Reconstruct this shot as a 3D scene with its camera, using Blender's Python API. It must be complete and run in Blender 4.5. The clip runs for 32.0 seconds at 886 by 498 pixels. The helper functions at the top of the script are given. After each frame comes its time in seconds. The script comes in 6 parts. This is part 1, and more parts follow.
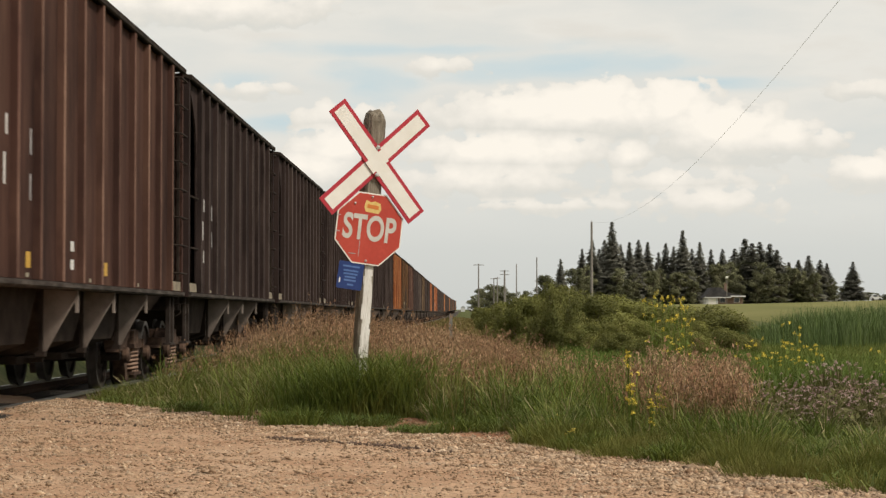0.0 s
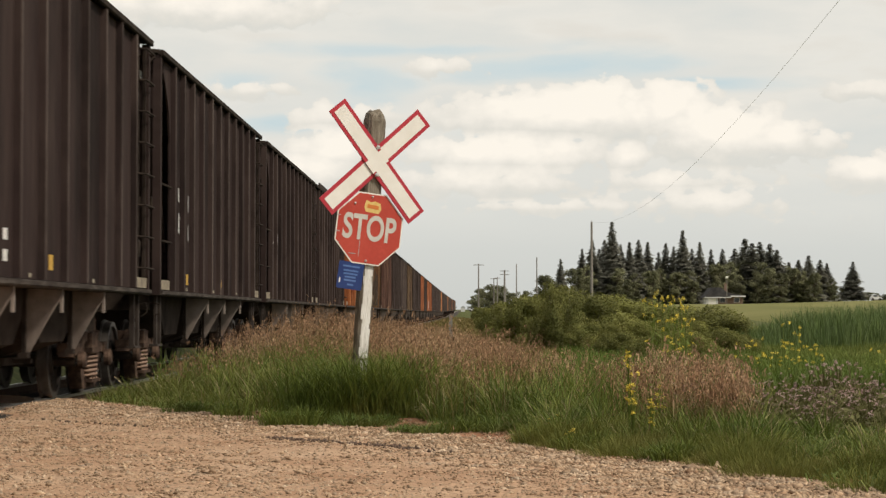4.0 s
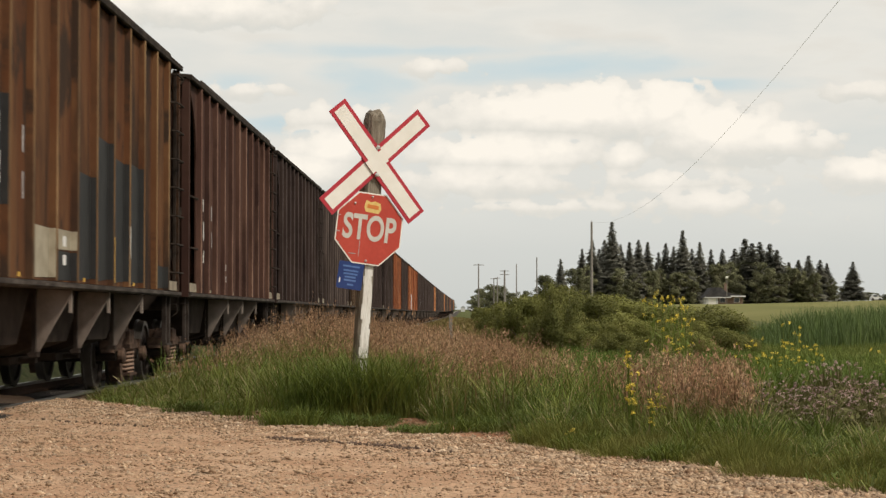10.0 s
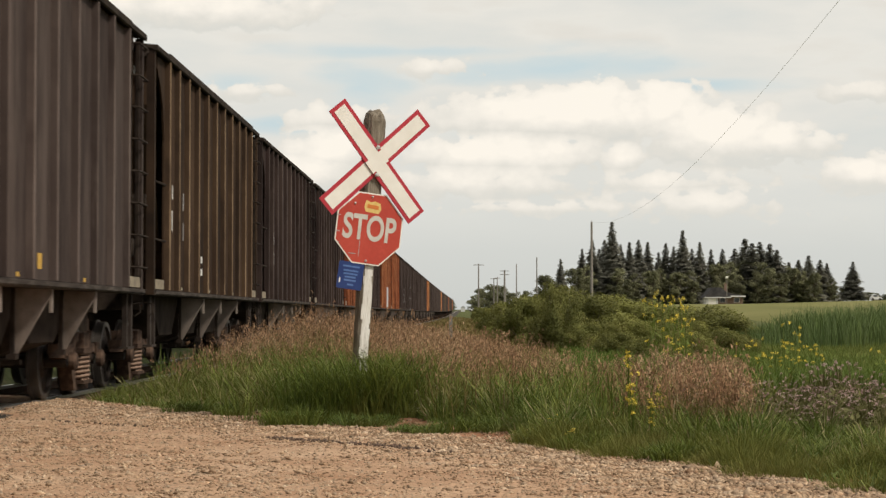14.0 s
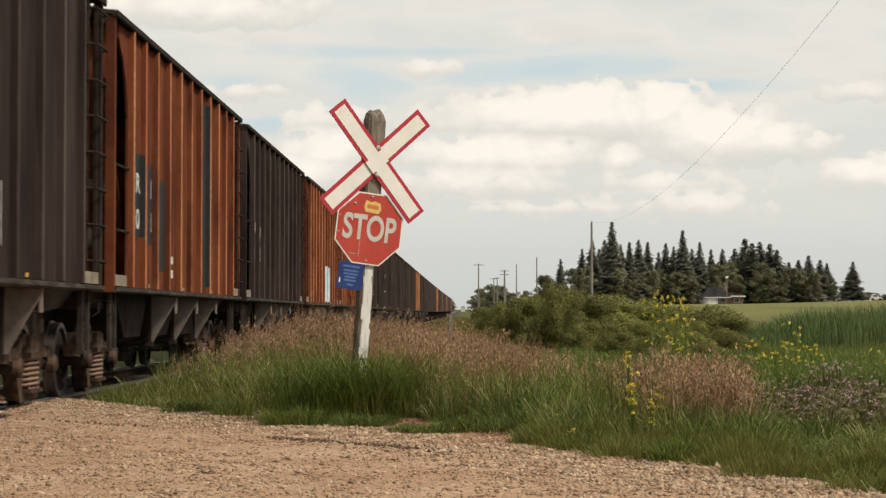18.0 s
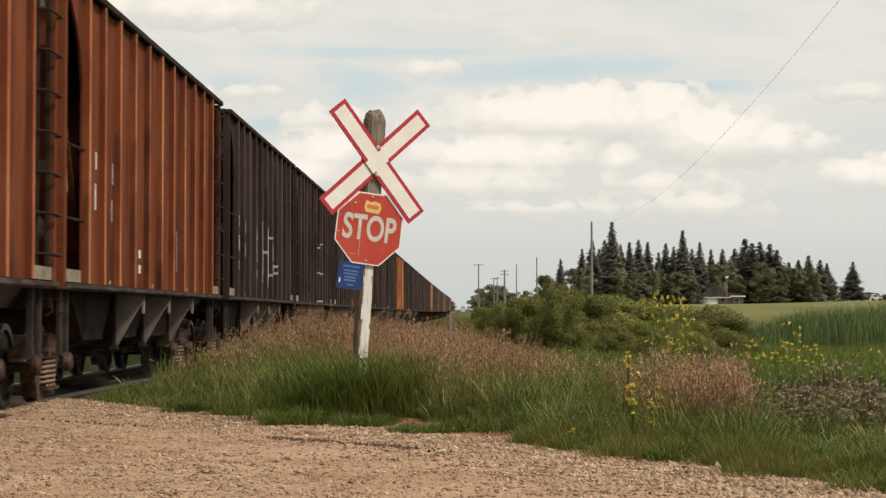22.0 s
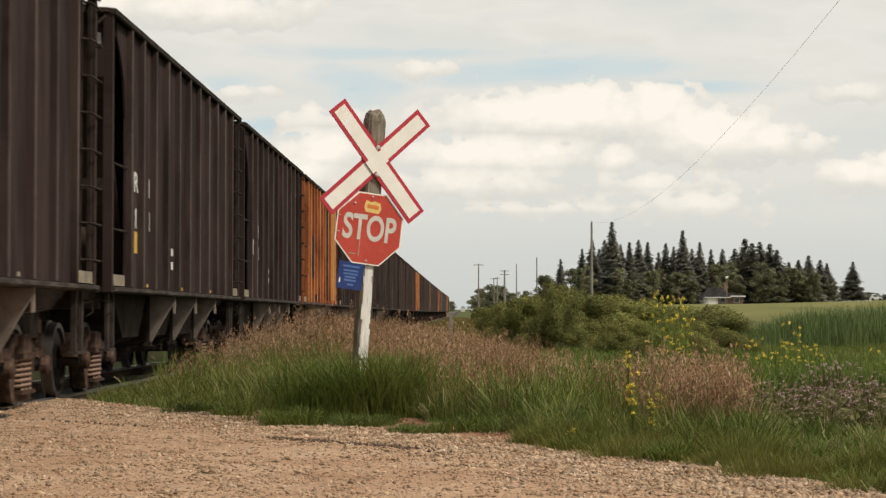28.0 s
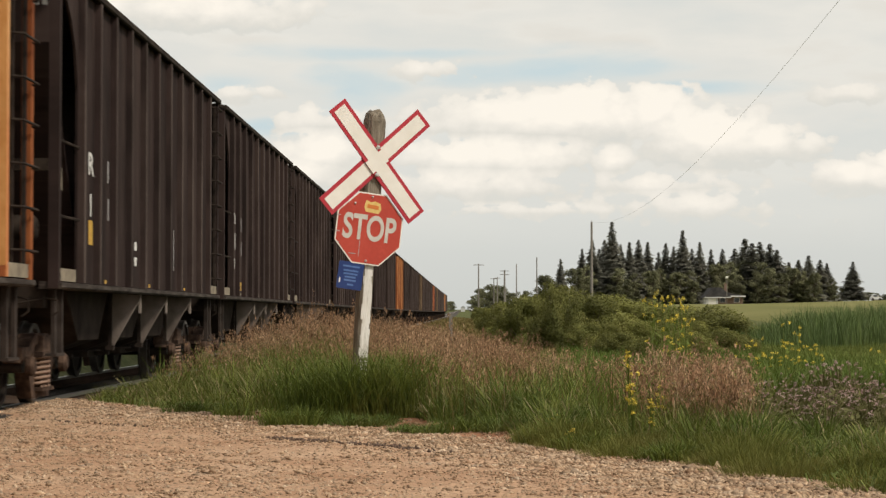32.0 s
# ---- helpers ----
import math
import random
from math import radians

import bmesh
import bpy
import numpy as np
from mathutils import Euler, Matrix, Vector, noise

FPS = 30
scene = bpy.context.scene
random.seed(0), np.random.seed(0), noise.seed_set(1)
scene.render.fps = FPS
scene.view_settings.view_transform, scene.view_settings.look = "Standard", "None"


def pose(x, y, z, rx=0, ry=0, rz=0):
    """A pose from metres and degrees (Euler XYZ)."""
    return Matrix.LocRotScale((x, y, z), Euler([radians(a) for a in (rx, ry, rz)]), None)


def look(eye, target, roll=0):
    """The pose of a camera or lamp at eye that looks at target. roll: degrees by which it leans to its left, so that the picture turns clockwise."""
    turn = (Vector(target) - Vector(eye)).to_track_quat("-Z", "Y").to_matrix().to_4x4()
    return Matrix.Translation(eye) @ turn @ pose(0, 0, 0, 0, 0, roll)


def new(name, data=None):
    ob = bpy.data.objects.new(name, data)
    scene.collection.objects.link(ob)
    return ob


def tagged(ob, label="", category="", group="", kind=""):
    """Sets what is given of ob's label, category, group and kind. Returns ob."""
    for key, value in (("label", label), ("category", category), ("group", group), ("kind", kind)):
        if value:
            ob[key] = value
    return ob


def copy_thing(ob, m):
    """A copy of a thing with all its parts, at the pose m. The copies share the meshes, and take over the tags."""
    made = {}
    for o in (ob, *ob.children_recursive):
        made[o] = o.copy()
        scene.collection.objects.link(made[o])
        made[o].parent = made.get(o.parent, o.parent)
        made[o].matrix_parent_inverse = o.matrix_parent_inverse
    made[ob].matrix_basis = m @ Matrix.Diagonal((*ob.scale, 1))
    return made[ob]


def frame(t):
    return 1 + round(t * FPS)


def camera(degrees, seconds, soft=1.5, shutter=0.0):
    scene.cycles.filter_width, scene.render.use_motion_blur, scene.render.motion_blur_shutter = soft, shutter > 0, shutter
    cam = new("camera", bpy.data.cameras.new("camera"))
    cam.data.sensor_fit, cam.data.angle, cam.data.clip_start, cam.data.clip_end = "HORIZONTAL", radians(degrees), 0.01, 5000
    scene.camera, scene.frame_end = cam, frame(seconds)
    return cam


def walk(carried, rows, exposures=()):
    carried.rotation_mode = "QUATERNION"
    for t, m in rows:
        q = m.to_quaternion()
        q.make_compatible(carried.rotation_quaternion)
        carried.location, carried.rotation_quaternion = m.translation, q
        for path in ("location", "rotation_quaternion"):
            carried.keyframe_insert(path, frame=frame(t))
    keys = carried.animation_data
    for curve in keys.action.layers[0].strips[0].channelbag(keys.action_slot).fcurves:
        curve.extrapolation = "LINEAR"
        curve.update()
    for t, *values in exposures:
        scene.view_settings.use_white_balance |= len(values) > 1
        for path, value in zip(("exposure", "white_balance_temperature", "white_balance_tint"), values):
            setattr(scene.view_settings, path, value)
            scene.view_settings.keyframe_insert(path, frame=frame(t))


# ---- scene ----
# A level crossing: a standing camera beside a gravel road, a freight train of ribbed hopper cars rolling past.
# x: to the right of the track's direction, y: along the track, z: up from the rail's top at the crossing.
EYE = Vector((0.0, 0.0, 1.0))
TILT, TURN = 1.687, 0.668
cam = camera(24.57, 32.0, soft=1.4, shutter=0.3)
walk(cam, [(0.0, pose(*EYE, 90 + TILT, 0, TURN)), (32.0, pose(*EYE, 90 + TILT, 0, TURN))])
scene.view_settings.exposure = 0.0

# ---- light: a bright sky with broken cloud, a soft sun behind and well to the right ----
SUN_EL, SUN_AZ = 46.0, 122.0     # degrees above the horizon; clockwise from +y
world = bpy.data.worlds.new("world")
scene.world = world
world.use_nodes = True
wn, wl = world.node_tree.nodes, world.node_tree.links
wn.clear()
w_out = wn.new("ShaderNodeOutputWorld")
w_bg = wn.new("ShaderNodeBackground")
w_sky = wn.new("ShaderNodeTexSky")
w_sky.sky_type, w_sky.sun_disc = "NISHITA", False
w_sky.sun_elevation, w_sky.sun_rotation = radians(SUN_EL), radians(SUN_AZ)
w_tc = wn.new("ShaderNodeTexCoord")
w_cl = wn.new("ShaderNodeTexNoise")
w_cl.inputs["Scale"].default_value, w_cl.inputs["Detail"].default_value = 3.0, 5.0
w_ramp = wn.new("ShaderNodeValToRGB")
w_ramp.color_ramp.elements[0].position, w_ramp.color_ramp.elements[0].color = 0.25, (0.55, 0.55, 0.55, 1)
w_ramp.color_ramp.elements[1].position, w_ramp.color_ramp.elements[1].color = 0.6, (0.95, 0.95, 0.95, 1)
w_mix = wn.new("ShaderNodeMix")
w_mix.data_type = "RGBA"
w_mix.inputs[7].default_value = (8.0, 7.6, 6.9, 1)   # sunlit cloud, on the sky texture's scale
wl.new(w_tc.outputs["Generated"], w_cl.inputs["Vector"])
wl.new(w_cl.outputs["Fac"], w_ramp.inputs["Fac"])
wl.new(w_ramp.outputs["Color"], w_mix.inputs[0])
wl.new(w_sky.outputs["Color"], w_mix.inputs[6])
wl.new(w_mix.outputs[2], w_bg.inputs["Color"])
wl.new(w_bg.outputs["Background"], w_out.inputs["Surface"])
w_bg.inputs["Strength"].default_value = 0.1

sun = new("sun", bpy.data.lights.new("sun", "SUN"))
sun.data.energy, sun.data.angle, sun.data.color = 2.85, radians(9.0), (1.0, 0.91, 0.78)
_az, _el = radians(SUN_AZ), radians(SUN_EL)
sun.matrix_world = look((0, 0, 0), (-math.sin(_az) * math.cos(_el), -math.cos(_az) * math.cos(_el), -math.sin(_el)))

# ---- materials ----


def material(name, colors, scale=3.0, detail=6.0, rough=0.75, metal=0.0, bump=0.0, bump_scale=40.0, stretch=(1, 1, 1),
             rand=0.0, island=0.0, spec=0.3, trans=0.0, fine=0.0):
    """Noise between two or three colours, a fine bump, and a spread of brightness between objects or islands."""
    m = bpy.data.materials.new(name)
    m.use_nodes = True
    n, l = m.node_tree.nodes, m.node_tree.links
    b = n["Principled BSDF"]
    tc = n.new("ShaderNodeTexCoord")
    mp = n.new("ShaderNodeMapping")
    mp.inputs["Scale"].default_value = stretch
    l.new(tc.outputs["Object"], mp.inputs["Vector"])
    nz = n.new("ShaderNodeTexNoise")
    nz.inputs["Scale"].default_value, nz.inputs["Detail"].default_value = scale, detail
    nz.inputs["Roughness"].default_value = 0.62
    l.new(mp.outputs["Vector"], nz.inputs["Vector"])
    rp = n.new("ShaderNodeValToRGB")
    e = rp.color_ramp.elements
    e[0].position, e[1].position = 0.32, 0.68
    e[0].color, e[1].color = (*colors[0], 1), (*colors[-1], 1)
    for i, c in enumerate(colors[1:-1]):
        e.new(0.32 + 0.36 * (i + 1) / (len(colors) - 1)).color = (*c, 1)
    l.new(nz.outputs["Fac"], rp.inputs["Fac"])
    col = rp.outputs["Color"]
    for amount, source in ((rand, "object"), (island, "island")):
        if amount > 0:
            src = n.new("ShaderNodeObjectInfo").outputs["Random"] if source == "object" else n.new("ShaderNodeNewGeometry").outputs["Random Per Island"]
            mr = n.new("ShaderNodeMapRange")
            mr.inputs["To Min"].default_value, mr.inputs["To Max"].default_value = 1 - amount, 1 + amount
            l.new(src, mr.inputs["Value"])
            hs = n.new("ShaderNodeHueSaturation")
            l.new(mr.outputs["Result"], hs.inputs["Value"])
            l.new(col, hs.inputs["Color"])
            col = hs.outputs["Color"]
    if fine > 0:
        fz = n.new("ShaderNodeTexNoise")
        fz.inputs["Scale"].default_value, fz.inputs["Detail"].default_value = bump_scale * 0.6, 4
        l.new(mp.outputs["Vector"], fz.inputs["Vector"])
        mr = n.new("ShaderNodeMapRange")
        mr.inputs["From Min"].default_value, mr.inputs["From Max"].default_value = 0.3, 0.7
        mr.inputs["To Min"].default_value, mr.inputs["To Max"].default_value = 1 - fine, 1 + fine
        l.new(fz.outputs["Fac"], mr.inputs["Value"])
        hs = n.new("ShaderNodeHueSaturation")
        l.new(mr.outputs["Result"], hs.inputs["Value"])
        l.new(col, hs.inputs["Color"])
        col = hs.outputs["Color"]
    l.new(col, b.inputs["Base Color"])
    b.inputs["Roughness"].default_value, b.inputs["Metallic"].default_value = rough, metal
    b.inputs["Specular IOR Level"].default_value = spec
    if bump > 0:
        bz = n.new("ShaderNodeTexNoise")
        bz.inputs["Scale"].default_value, bz.inputs["Detail"].default_value = bump_scale, 5
        l.new(mp.outputs["Vector"], bz.inputs["Vector"])
        bp = n.new("ShaderNodeBump")
        bp.inputs["Strength"].default_value, bp.inputs["Distance"].default_value = bump, 0.02
        l.new(bz.outputs["Fac"], bp.inputs["Height"])
        l.new(bp.outputs["Normal"], b.inputs["Normal"])
    if trans > 0:
        tr = n.new("ShaderNodeBsdfTranslucent")
        mx = n.new("ShaderNodeMixShader")
        mx.inputs[0].default_value = trans
        l.new(col, tr.inputs["Color"])
        l.new(b.outputs["BSDF"], mx.inputs[1])
        l.new(tr.outputs["BSDF"], mx.inputs[2])
        l.new(mx.outputs["Shader"], n["Material Output"].inputs["Surface"])
    return m


def car_paint(name, base, worn, dark, patch=None, patch_at=0.6):
    """Old paint on ribbed steel: vertical streaks of rust and soot, blotches, and worn edges."""
    m = bpy.data.materials.new(name)
    m.use_nodes = True
    n, l = m.node_tree.nodes, m.node_tree.links
    b = n["Principled BSDF"]
    tc = n.new("ShaderNodeTexCoord")
    info = n.new("ShaderNodeObjectInfo")
    off = n.new("ShaderNodeVectorMath")
    off.operation = "MULTIPLY_ADD"
    off.inputs[1].default_value = (0, 1, 1)
    l.new(tc.outputs["Object"], off.inputs[0])
    sc = n.new("ShaderNodeMath")
    sc.operation = "MULTIPLY"
    sc.inputs[1].default_value = 37.0
    l.new(info.outputs["Random"], sc.inputs[0])
    l.new(sc.outputs[0], off.inputs[2])

    def streak(stretch, scale, lo, hi):
        mp = n.new("ShaderNodeMapping")
        mp.inputs["Scale"].default_value = stretch
        l.new(off.outputs[0], mp.inputs["Vector"])
        z = n.new("ShaderNodeTexNoise")
        z.inputs["Scale"].default_value, z.inputs["Detail"].default_value, z.inputs["Roughness"].default_value = scale, 6, 0.65
        l.new(mp.outputs["Vector"], z.inputs["Vector"])
        r = n.new("ShaderNodeMapRange")
        r.inputs["From Min"].default_value, r.inputs["From Max"].default_value = lo, hi
        l.new(z.outputs["Fac"], r.inputs["Value"])
        return r.outputs["Result"]

    def mix(f, a, c):
        x = n.new("ShaderNodeMix")
        x.data_type = "RGBA"
        l.new(f, x.inputs[0])
        if isinstance(a, tuple):
            x.inputs[6].default_value = (*a, 1)
        else:
            l.new(a, x.inputs[6])
        x.inputs[7].default_value = (*c, 1)
        return x.outputs[2]

    col = mix(streak((1, 1, 0.12), 2.2, 0.40, 0.66), base, worn)
    col = mix(streak((1, 1, 0.30), 0.8, 0.46, 0.66), col, dark)
    col = mix(streak((1, 1, 0.08), 7.0, 0.56, 0.74), col, dark)
    if patch:
        col = mix(streak((1, 0.9, 0.5), 1.3, patch_at, patch_at + 0.06), col, patch)
    col = mix(streak((1, 1, 0.05), 14.0, 0.58, 0.80), col, worn)
    l.new(col, b.inputs["Base Color"])
    b.inputs["Roughness"].default_value, b.inputs["Specular IOR Level"].default_value = 0.85, 0.06
    bz = n.new("ShaderNodeTexNoise")
    bz.inputs["Scale"].default_value, bz.inputs["Detail"].default_value = 9.0, 6
    l.new(off.outputs[0], bz.inputs["Vector"])
    bp = n.new("ShaderNodeBump")
    bp.inputs["Strength"].default_value, bp.inputs["Distance"].default_value = 0.25, 0.02
    l.new(bz.outputs["Fac"], bp.inputs["Height"])
    l.new(bp.outputs["Normal"], b.inputs["Normal"])
    return m


PAINT = {
    "black": car_paint("black_car_paint", (0.0370, 0.0246, 0.0227), (0.0590, 0.0414, 0.0361), (0.0194, 0.0136, 0.0125)),
    "brown": car_paint("dark_brown_car_paint", (0.0606, 0.0304, 0.0239), (0.1056, 0.0569, 0.0413), (0.0321, 0.0175, 0.0147)),
    "orange": car_paint("rusty_orange_car_paint", (0.1340, 0.0370, 0.0175), (0.2079, 0.0693, 0.0296), (0.0554, 0.0175, 0.0111)),
    "amber": car_paint("faded_amber_car_paint", (0.2267, 0.0680, 0.0250), (0.3287, 0.1167, 0.0430), (0.0906, 0.0271, 0.0147)),
    "patchy": car_paint("soot_patched_rusty_paint", (0.0981, 0.0393, 0.0187), (0.1403, 0.0702, 0.0337), (0.0281, 0.0197, 0.0160), (0.0420, 0.0262, 0.0187), 0.55),
    "grey": car_paint("weathered_grey_car_paint", (0.0579, 0.0435, 0.0389), (0.0957, 0.0735, 0.0646), (0.0312, 0.0222, 0.0201)),
    "olive": car_paint("faded_yellow_brown_car_paint", (0.0440, 0.0273, 0.0185), (0.0774, 0.0484, 0.0299), (0.0229, 0.0158, 0.0123)),
}
EDGE_LIT = {   # worn rib faces of each paint, paler: the light they catch is painted in
    "black": car_paint("black_lit_rib_paint", (0.0746, 0.0573, 0.0520), (0.1333, 0.1066, 0.0932), (0.0400, 0.0307, 0.0274)),
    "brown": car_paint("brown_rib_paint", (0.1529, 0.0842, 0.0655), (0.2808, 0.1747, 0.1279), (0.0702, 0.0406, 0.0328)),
    "orange": car_paint("orange_lit_rib_paint", (0.4254, 0.1324, 0.0586), (0.6200, 0.3119, 0.1549), (0.1795, 0.0568, 0.0302)),
    "amber": car_paint("amber_lit_rib_paint", (0.5216, 0.1878, 0.0730), (0.6200, 0.3739, 0.1739), (0.2174, 0.0696, 0.0313)),
    "patchy": car_paint("sooty_lit_rib_paint", (0.1306, 0.0713, 0.0356), (0.2850, 0.1840, 0.0950), (0.0428, 0.0298, 0.0226)),
    "grey": car_paint("grey_lit_rib_paint", (0.1123, 0.0874, 0.0780), (0.1872, 0.1498, 0.1326), (0.0562, 0.0437, 0.0374)),
    "olive": car_paint("yellow_brown_lit_rib_paint", (0.1495, 0.0997, 0.0626), (0.3134, 0.2208, 0.1397), (0.0641, 0.0427, 0.0299)),
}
M_SOOT = material("soot_black_patch", [(0.0105, 0.0105, 0.0108), (0.020, 0.0195, 0.0190)], 3.0, rough=0.7)
M_CREAM = material("scuffed_cream_patch", [(0.22, 0.19, 0.13), (0.36, 0.32, 0.24)], 4.0, rough=0.7)
M_AMBERP = material("pale_amber_patch", [(0.36, 0.16, 0.04), (0.46, 0.24, 0.08)], 4.0, rough=0.7)
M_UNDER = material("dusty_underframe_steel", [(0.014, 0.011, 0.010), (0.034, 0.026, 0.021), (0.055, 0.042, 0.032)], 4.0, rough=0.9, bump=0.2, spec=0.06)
M_TRUCK = material("rust_brown_cast_steel", [(0.022, 0.015, 0.012), (0.060, 0.038, 0.028), (0.14, 0.092, 0.066)], 6.0, rough=0.9, bump=0.3, spec=0.1)
M_SPRING = material("pale_rusty_spring_steel", [(0.16, 0.10, 0.068), (0.30, 0.20, 0.145)], 9.0, rough=0.7)
M_HOPPER = material("dark_hopper_sheet", [(0.017, 0.013, 0.011), (0.036, 0.027, 0.022), (0.055, 0.042, 0.034)], 2.5, rough=0.9, bump=0.15, spec=0.06)
# Paler than the bays: the light these plates catch is put into the colour.
M_GUSSET = material("lit_gusset_steel", [(0.14, 0.113, 0.097), (0.215, 0.177, 0.152), (0.30, 0.252, 0.22)], 2.5, rough=0.9, bump=0.15, spec=0.06)
# Kept paler than the hopper sheet: the sill lip's highlight is put into colour.
M_SILL = material("pale_sill_steel", [(0.026, 0.020, 0.017), (0.052, 0.042, 0.036), (0.105, 0.090, 0.078)], 5.0, rough=0.85, spec=0.1, stretch=(1, 0.4, 3))
M_WHEEL = material("dark_wheel_steel", [(0.020, 0.016, 0.014), (0.050, 0.036, 0.028)], 8.0, rough=0.6, metal=0.3)
M_TREAD = material("worn_wheel_rim", [(0.045, 0.038, 0.033), (0.10, 0.088, 0.078)], 8.0, rough=0.5, metal=0.5)
M_RAIL = material("worn_rail_steel", [(0.30, 0.29, 0.28), (0.50, 0.49, 0.47)], 6.0, rough=0.3, metal=0.9, stretch=(1, 0.1, 1))
M_RAILSIDE = material("rusty_rail_side", [(0.06, 0.035, 0.022), (0.11, 0.065, 0.042)], 10.0, rough=0.85)
M_TIE = material("creosoted_timber", [(0.018, 0.014, 0.011), (0.05, 0.04, 0.032)], 5.0, stretch=(0.3, 4, 4), rough=0.85, bump=0.4, rand=0.3)
M_BALLAST = material("dark_ballast", [(0.025, 0.022, 0.020), (0.075, 0.065, 0.056)], 9.0, rough=0.95, bump=0.8, bump_scale=18, fine=0.4)
M_MARK = material("chalky_white_lettering", [(0.55, 0.54, 0.52), (0.72, 0.71, 0.68)], 20.0, rough=0.7)
M_YMARK = material("faded_yellow_marking", [(0.45, 0.25, 0.04), (0.60, 0.38, 0.07)], 20.0, rough=0.7)
M_BLUEG = material("pale_blue_graffiti", [(0.46, 0.60, 0.68), (0.70, 0.80, 0.86)], 6.0, rough=0.7)
M_GREYG = material("grey_spray_graffiti", [(0.22, 0.21, 0.21), (0.44, 0.43, 0.43)], 6.0, rough=0.7)
M_ENDSILL = material("chipped_pale_steel", [(0.14, 0.11, 0.08), (0.33, 0.28, 0.20)], 5.0, rough=0.75)

M_GROUND = material("rough_grassland_soil", [(0.060, 0.075, 0.022), (0.085, 0.100, 0.030), (0.13, 0.120, 0.050)], 0.6, rough=0.95, bump=0.6, bump_scale=8, spec=0.1, fine=0.3)
M_FIELD = material("ripening_field", [(0.125, 0.130, 0.042), (0.16, 0.158, 0.052), (0.19, 0.18, 0.066)], 0.06, rough=0.95, bump=0.4, bump_scale=3, stretch=(1, 0.25, 1), spec=0.1)
M_ROAD = material("tan_gravel_road", [(0.35, 0.205, 0.122), (0.43, 0.278, 0.176), (0.50, 0.35, 0.235)], 0.9, rough=0.95, bump=0.9, bump_scale=30, spec=0.15, fine=0.22)
M_STONE = material("buff_gravel_stone", [(0.30, 0.185, 0.112), (0.47, 0.330, 0.212), (0.64, 0.50, 0.365)], 5.0, rough=0.9, island=0.42, rand=0.3, spec=0.2)
M_DEBRIS = material("dark_dirt_clods", [(0.07, 0.045, 0.032), (0.14, 0.095, 0.07)], 20.0, rough=0.95, island=0.4)
M_DIRT = material("reddish_verge_soil", [(0.26, 0.118, 0.064), (0.38, 0.21, 0.128)], 3.0, rough=0.95, bump=0.9, bump_scale=30, spec=0.1, fine=0.25)
M_GRASS = material("green_grass", [(0.070, 0.110, 0.020), (0.142, 0.182, 0.035), (0.245, 0.255, 0.068)], 1.3, rough=0.65, island=0.45, trans=0.3, spec=0.25)
M_STEP = material("grimy_step_steel", [(0.026, 0.020, 0.017), (0.060, 0.047, 0.040)], 5.0, rough=0.85, spec=0.1)
M_GRASS2 = material("fine_soft_grass", [(0.10, 0.125, 0.026), (0.15, 0.175, 0.04), (0.20, 0.20, 0.06)], 1.3, rough=0.7, island=0.3, trans=0.3, spec=0.2)
M_GRASS4 = material("dark_lush_grass", [(0.064, 0.108, 0.022), (0.122, 0.168, 0.037), (0.21, 0.235, 0.072)], 1.3, rough=0.65, island=0.4, trans=0.3, spec=0.25)
M_GRASS5 = material("olive_fine_grass", [(0.105, 0.122, 0.026), (0.155, 0.165, 0.040), (0.21, 0.20, 0.062)], 0.9, rough=0.75, island=0.25, trans=0.3, spec=0.15)
M_GRASS6 = material("meadow_grass", [(0.095, 0.130, 0.026), (0.135, 0.165, 0.036), (0.175, 0.19, 0.05)], 0.3, rough=0.7, island=0.2, trans=0.3, spec=0.2)
M_GRASS3 = material("lush_ditch_grass", [(0.070, 0.120, 0.020), (0.115, 0.165, 0.030), (0.17, 0.20, 0.05)], 0.5, rough=0.65, island=0.35, trans=0.3, spec=0.25)
M_STRAW = material("dry_straw", [(0.32, 0.25, 0.13), (0.46, 0.38, 0.22)], 3.0, rough=0.7, island=0.3, trans=0.2)
M_REDSTEM = material("brown_grass_stem", [(0.17, 0.115, 0.045), (0.20, 0.175, 0.06)], 1.0, rough=0.8, island=0.3, trans=0.2)
M_REDHEAD = material("reddish_seed_head", [(0.215, 0.120, 0.070), (0.345, 0.210, 0.125), (0.50, 0.36, 0.225)], 0.9, rough=0.85, island=0.5, trans=0.25, spec=0.1)
M_REED = material("blue_green_reed", [(0.062, 0.105, 0.030), (0.130, 0.175, 0.052)], 0.3, rough=0.6, island=0.3, trans=0.2)
M_LEAF = material("willow_leaf", [(0.128, 0.142, 0.036), (0.184, 0.188, 0.050), (0.24, 0.23, 0.070)], 0.45, rough=0.7, island=0.25, trans=0.35, rand=0.25)
# Far tree colours are lifted: distance haze is put into leaf and needle.
M_LEAF2 = material("dark_broad_leaf", [(0.135, 0.144, 0.076), (0.225, 0.220, 0.116)], 0.12, rough=0.7, island=0.3, trans=0.2, rand=0.25)
M_NEEDLE = material("hazy_spruce_needle", [(0.195, 0.198, 0.160), (0.260, 0.252, 0.205)], 0.3, rough=0.95, island=0.15, rand=0.25, spec=0.03, trans=0.55)
M_BARK = material("grey_brown_bark", [(0.09, 0.07, 0.05), (0.17, 0.14, 0.11)], 6.0, rough=0.9, bump=0.5, stretch=(4, 4, 1))
M_POLE = material("weathered_pole_wood", [(0.17, 0.15, 0.13), (0.28, 0.26, 0.23)], 5.0, rough=0.9, stretch=(6, 6, 0.6))
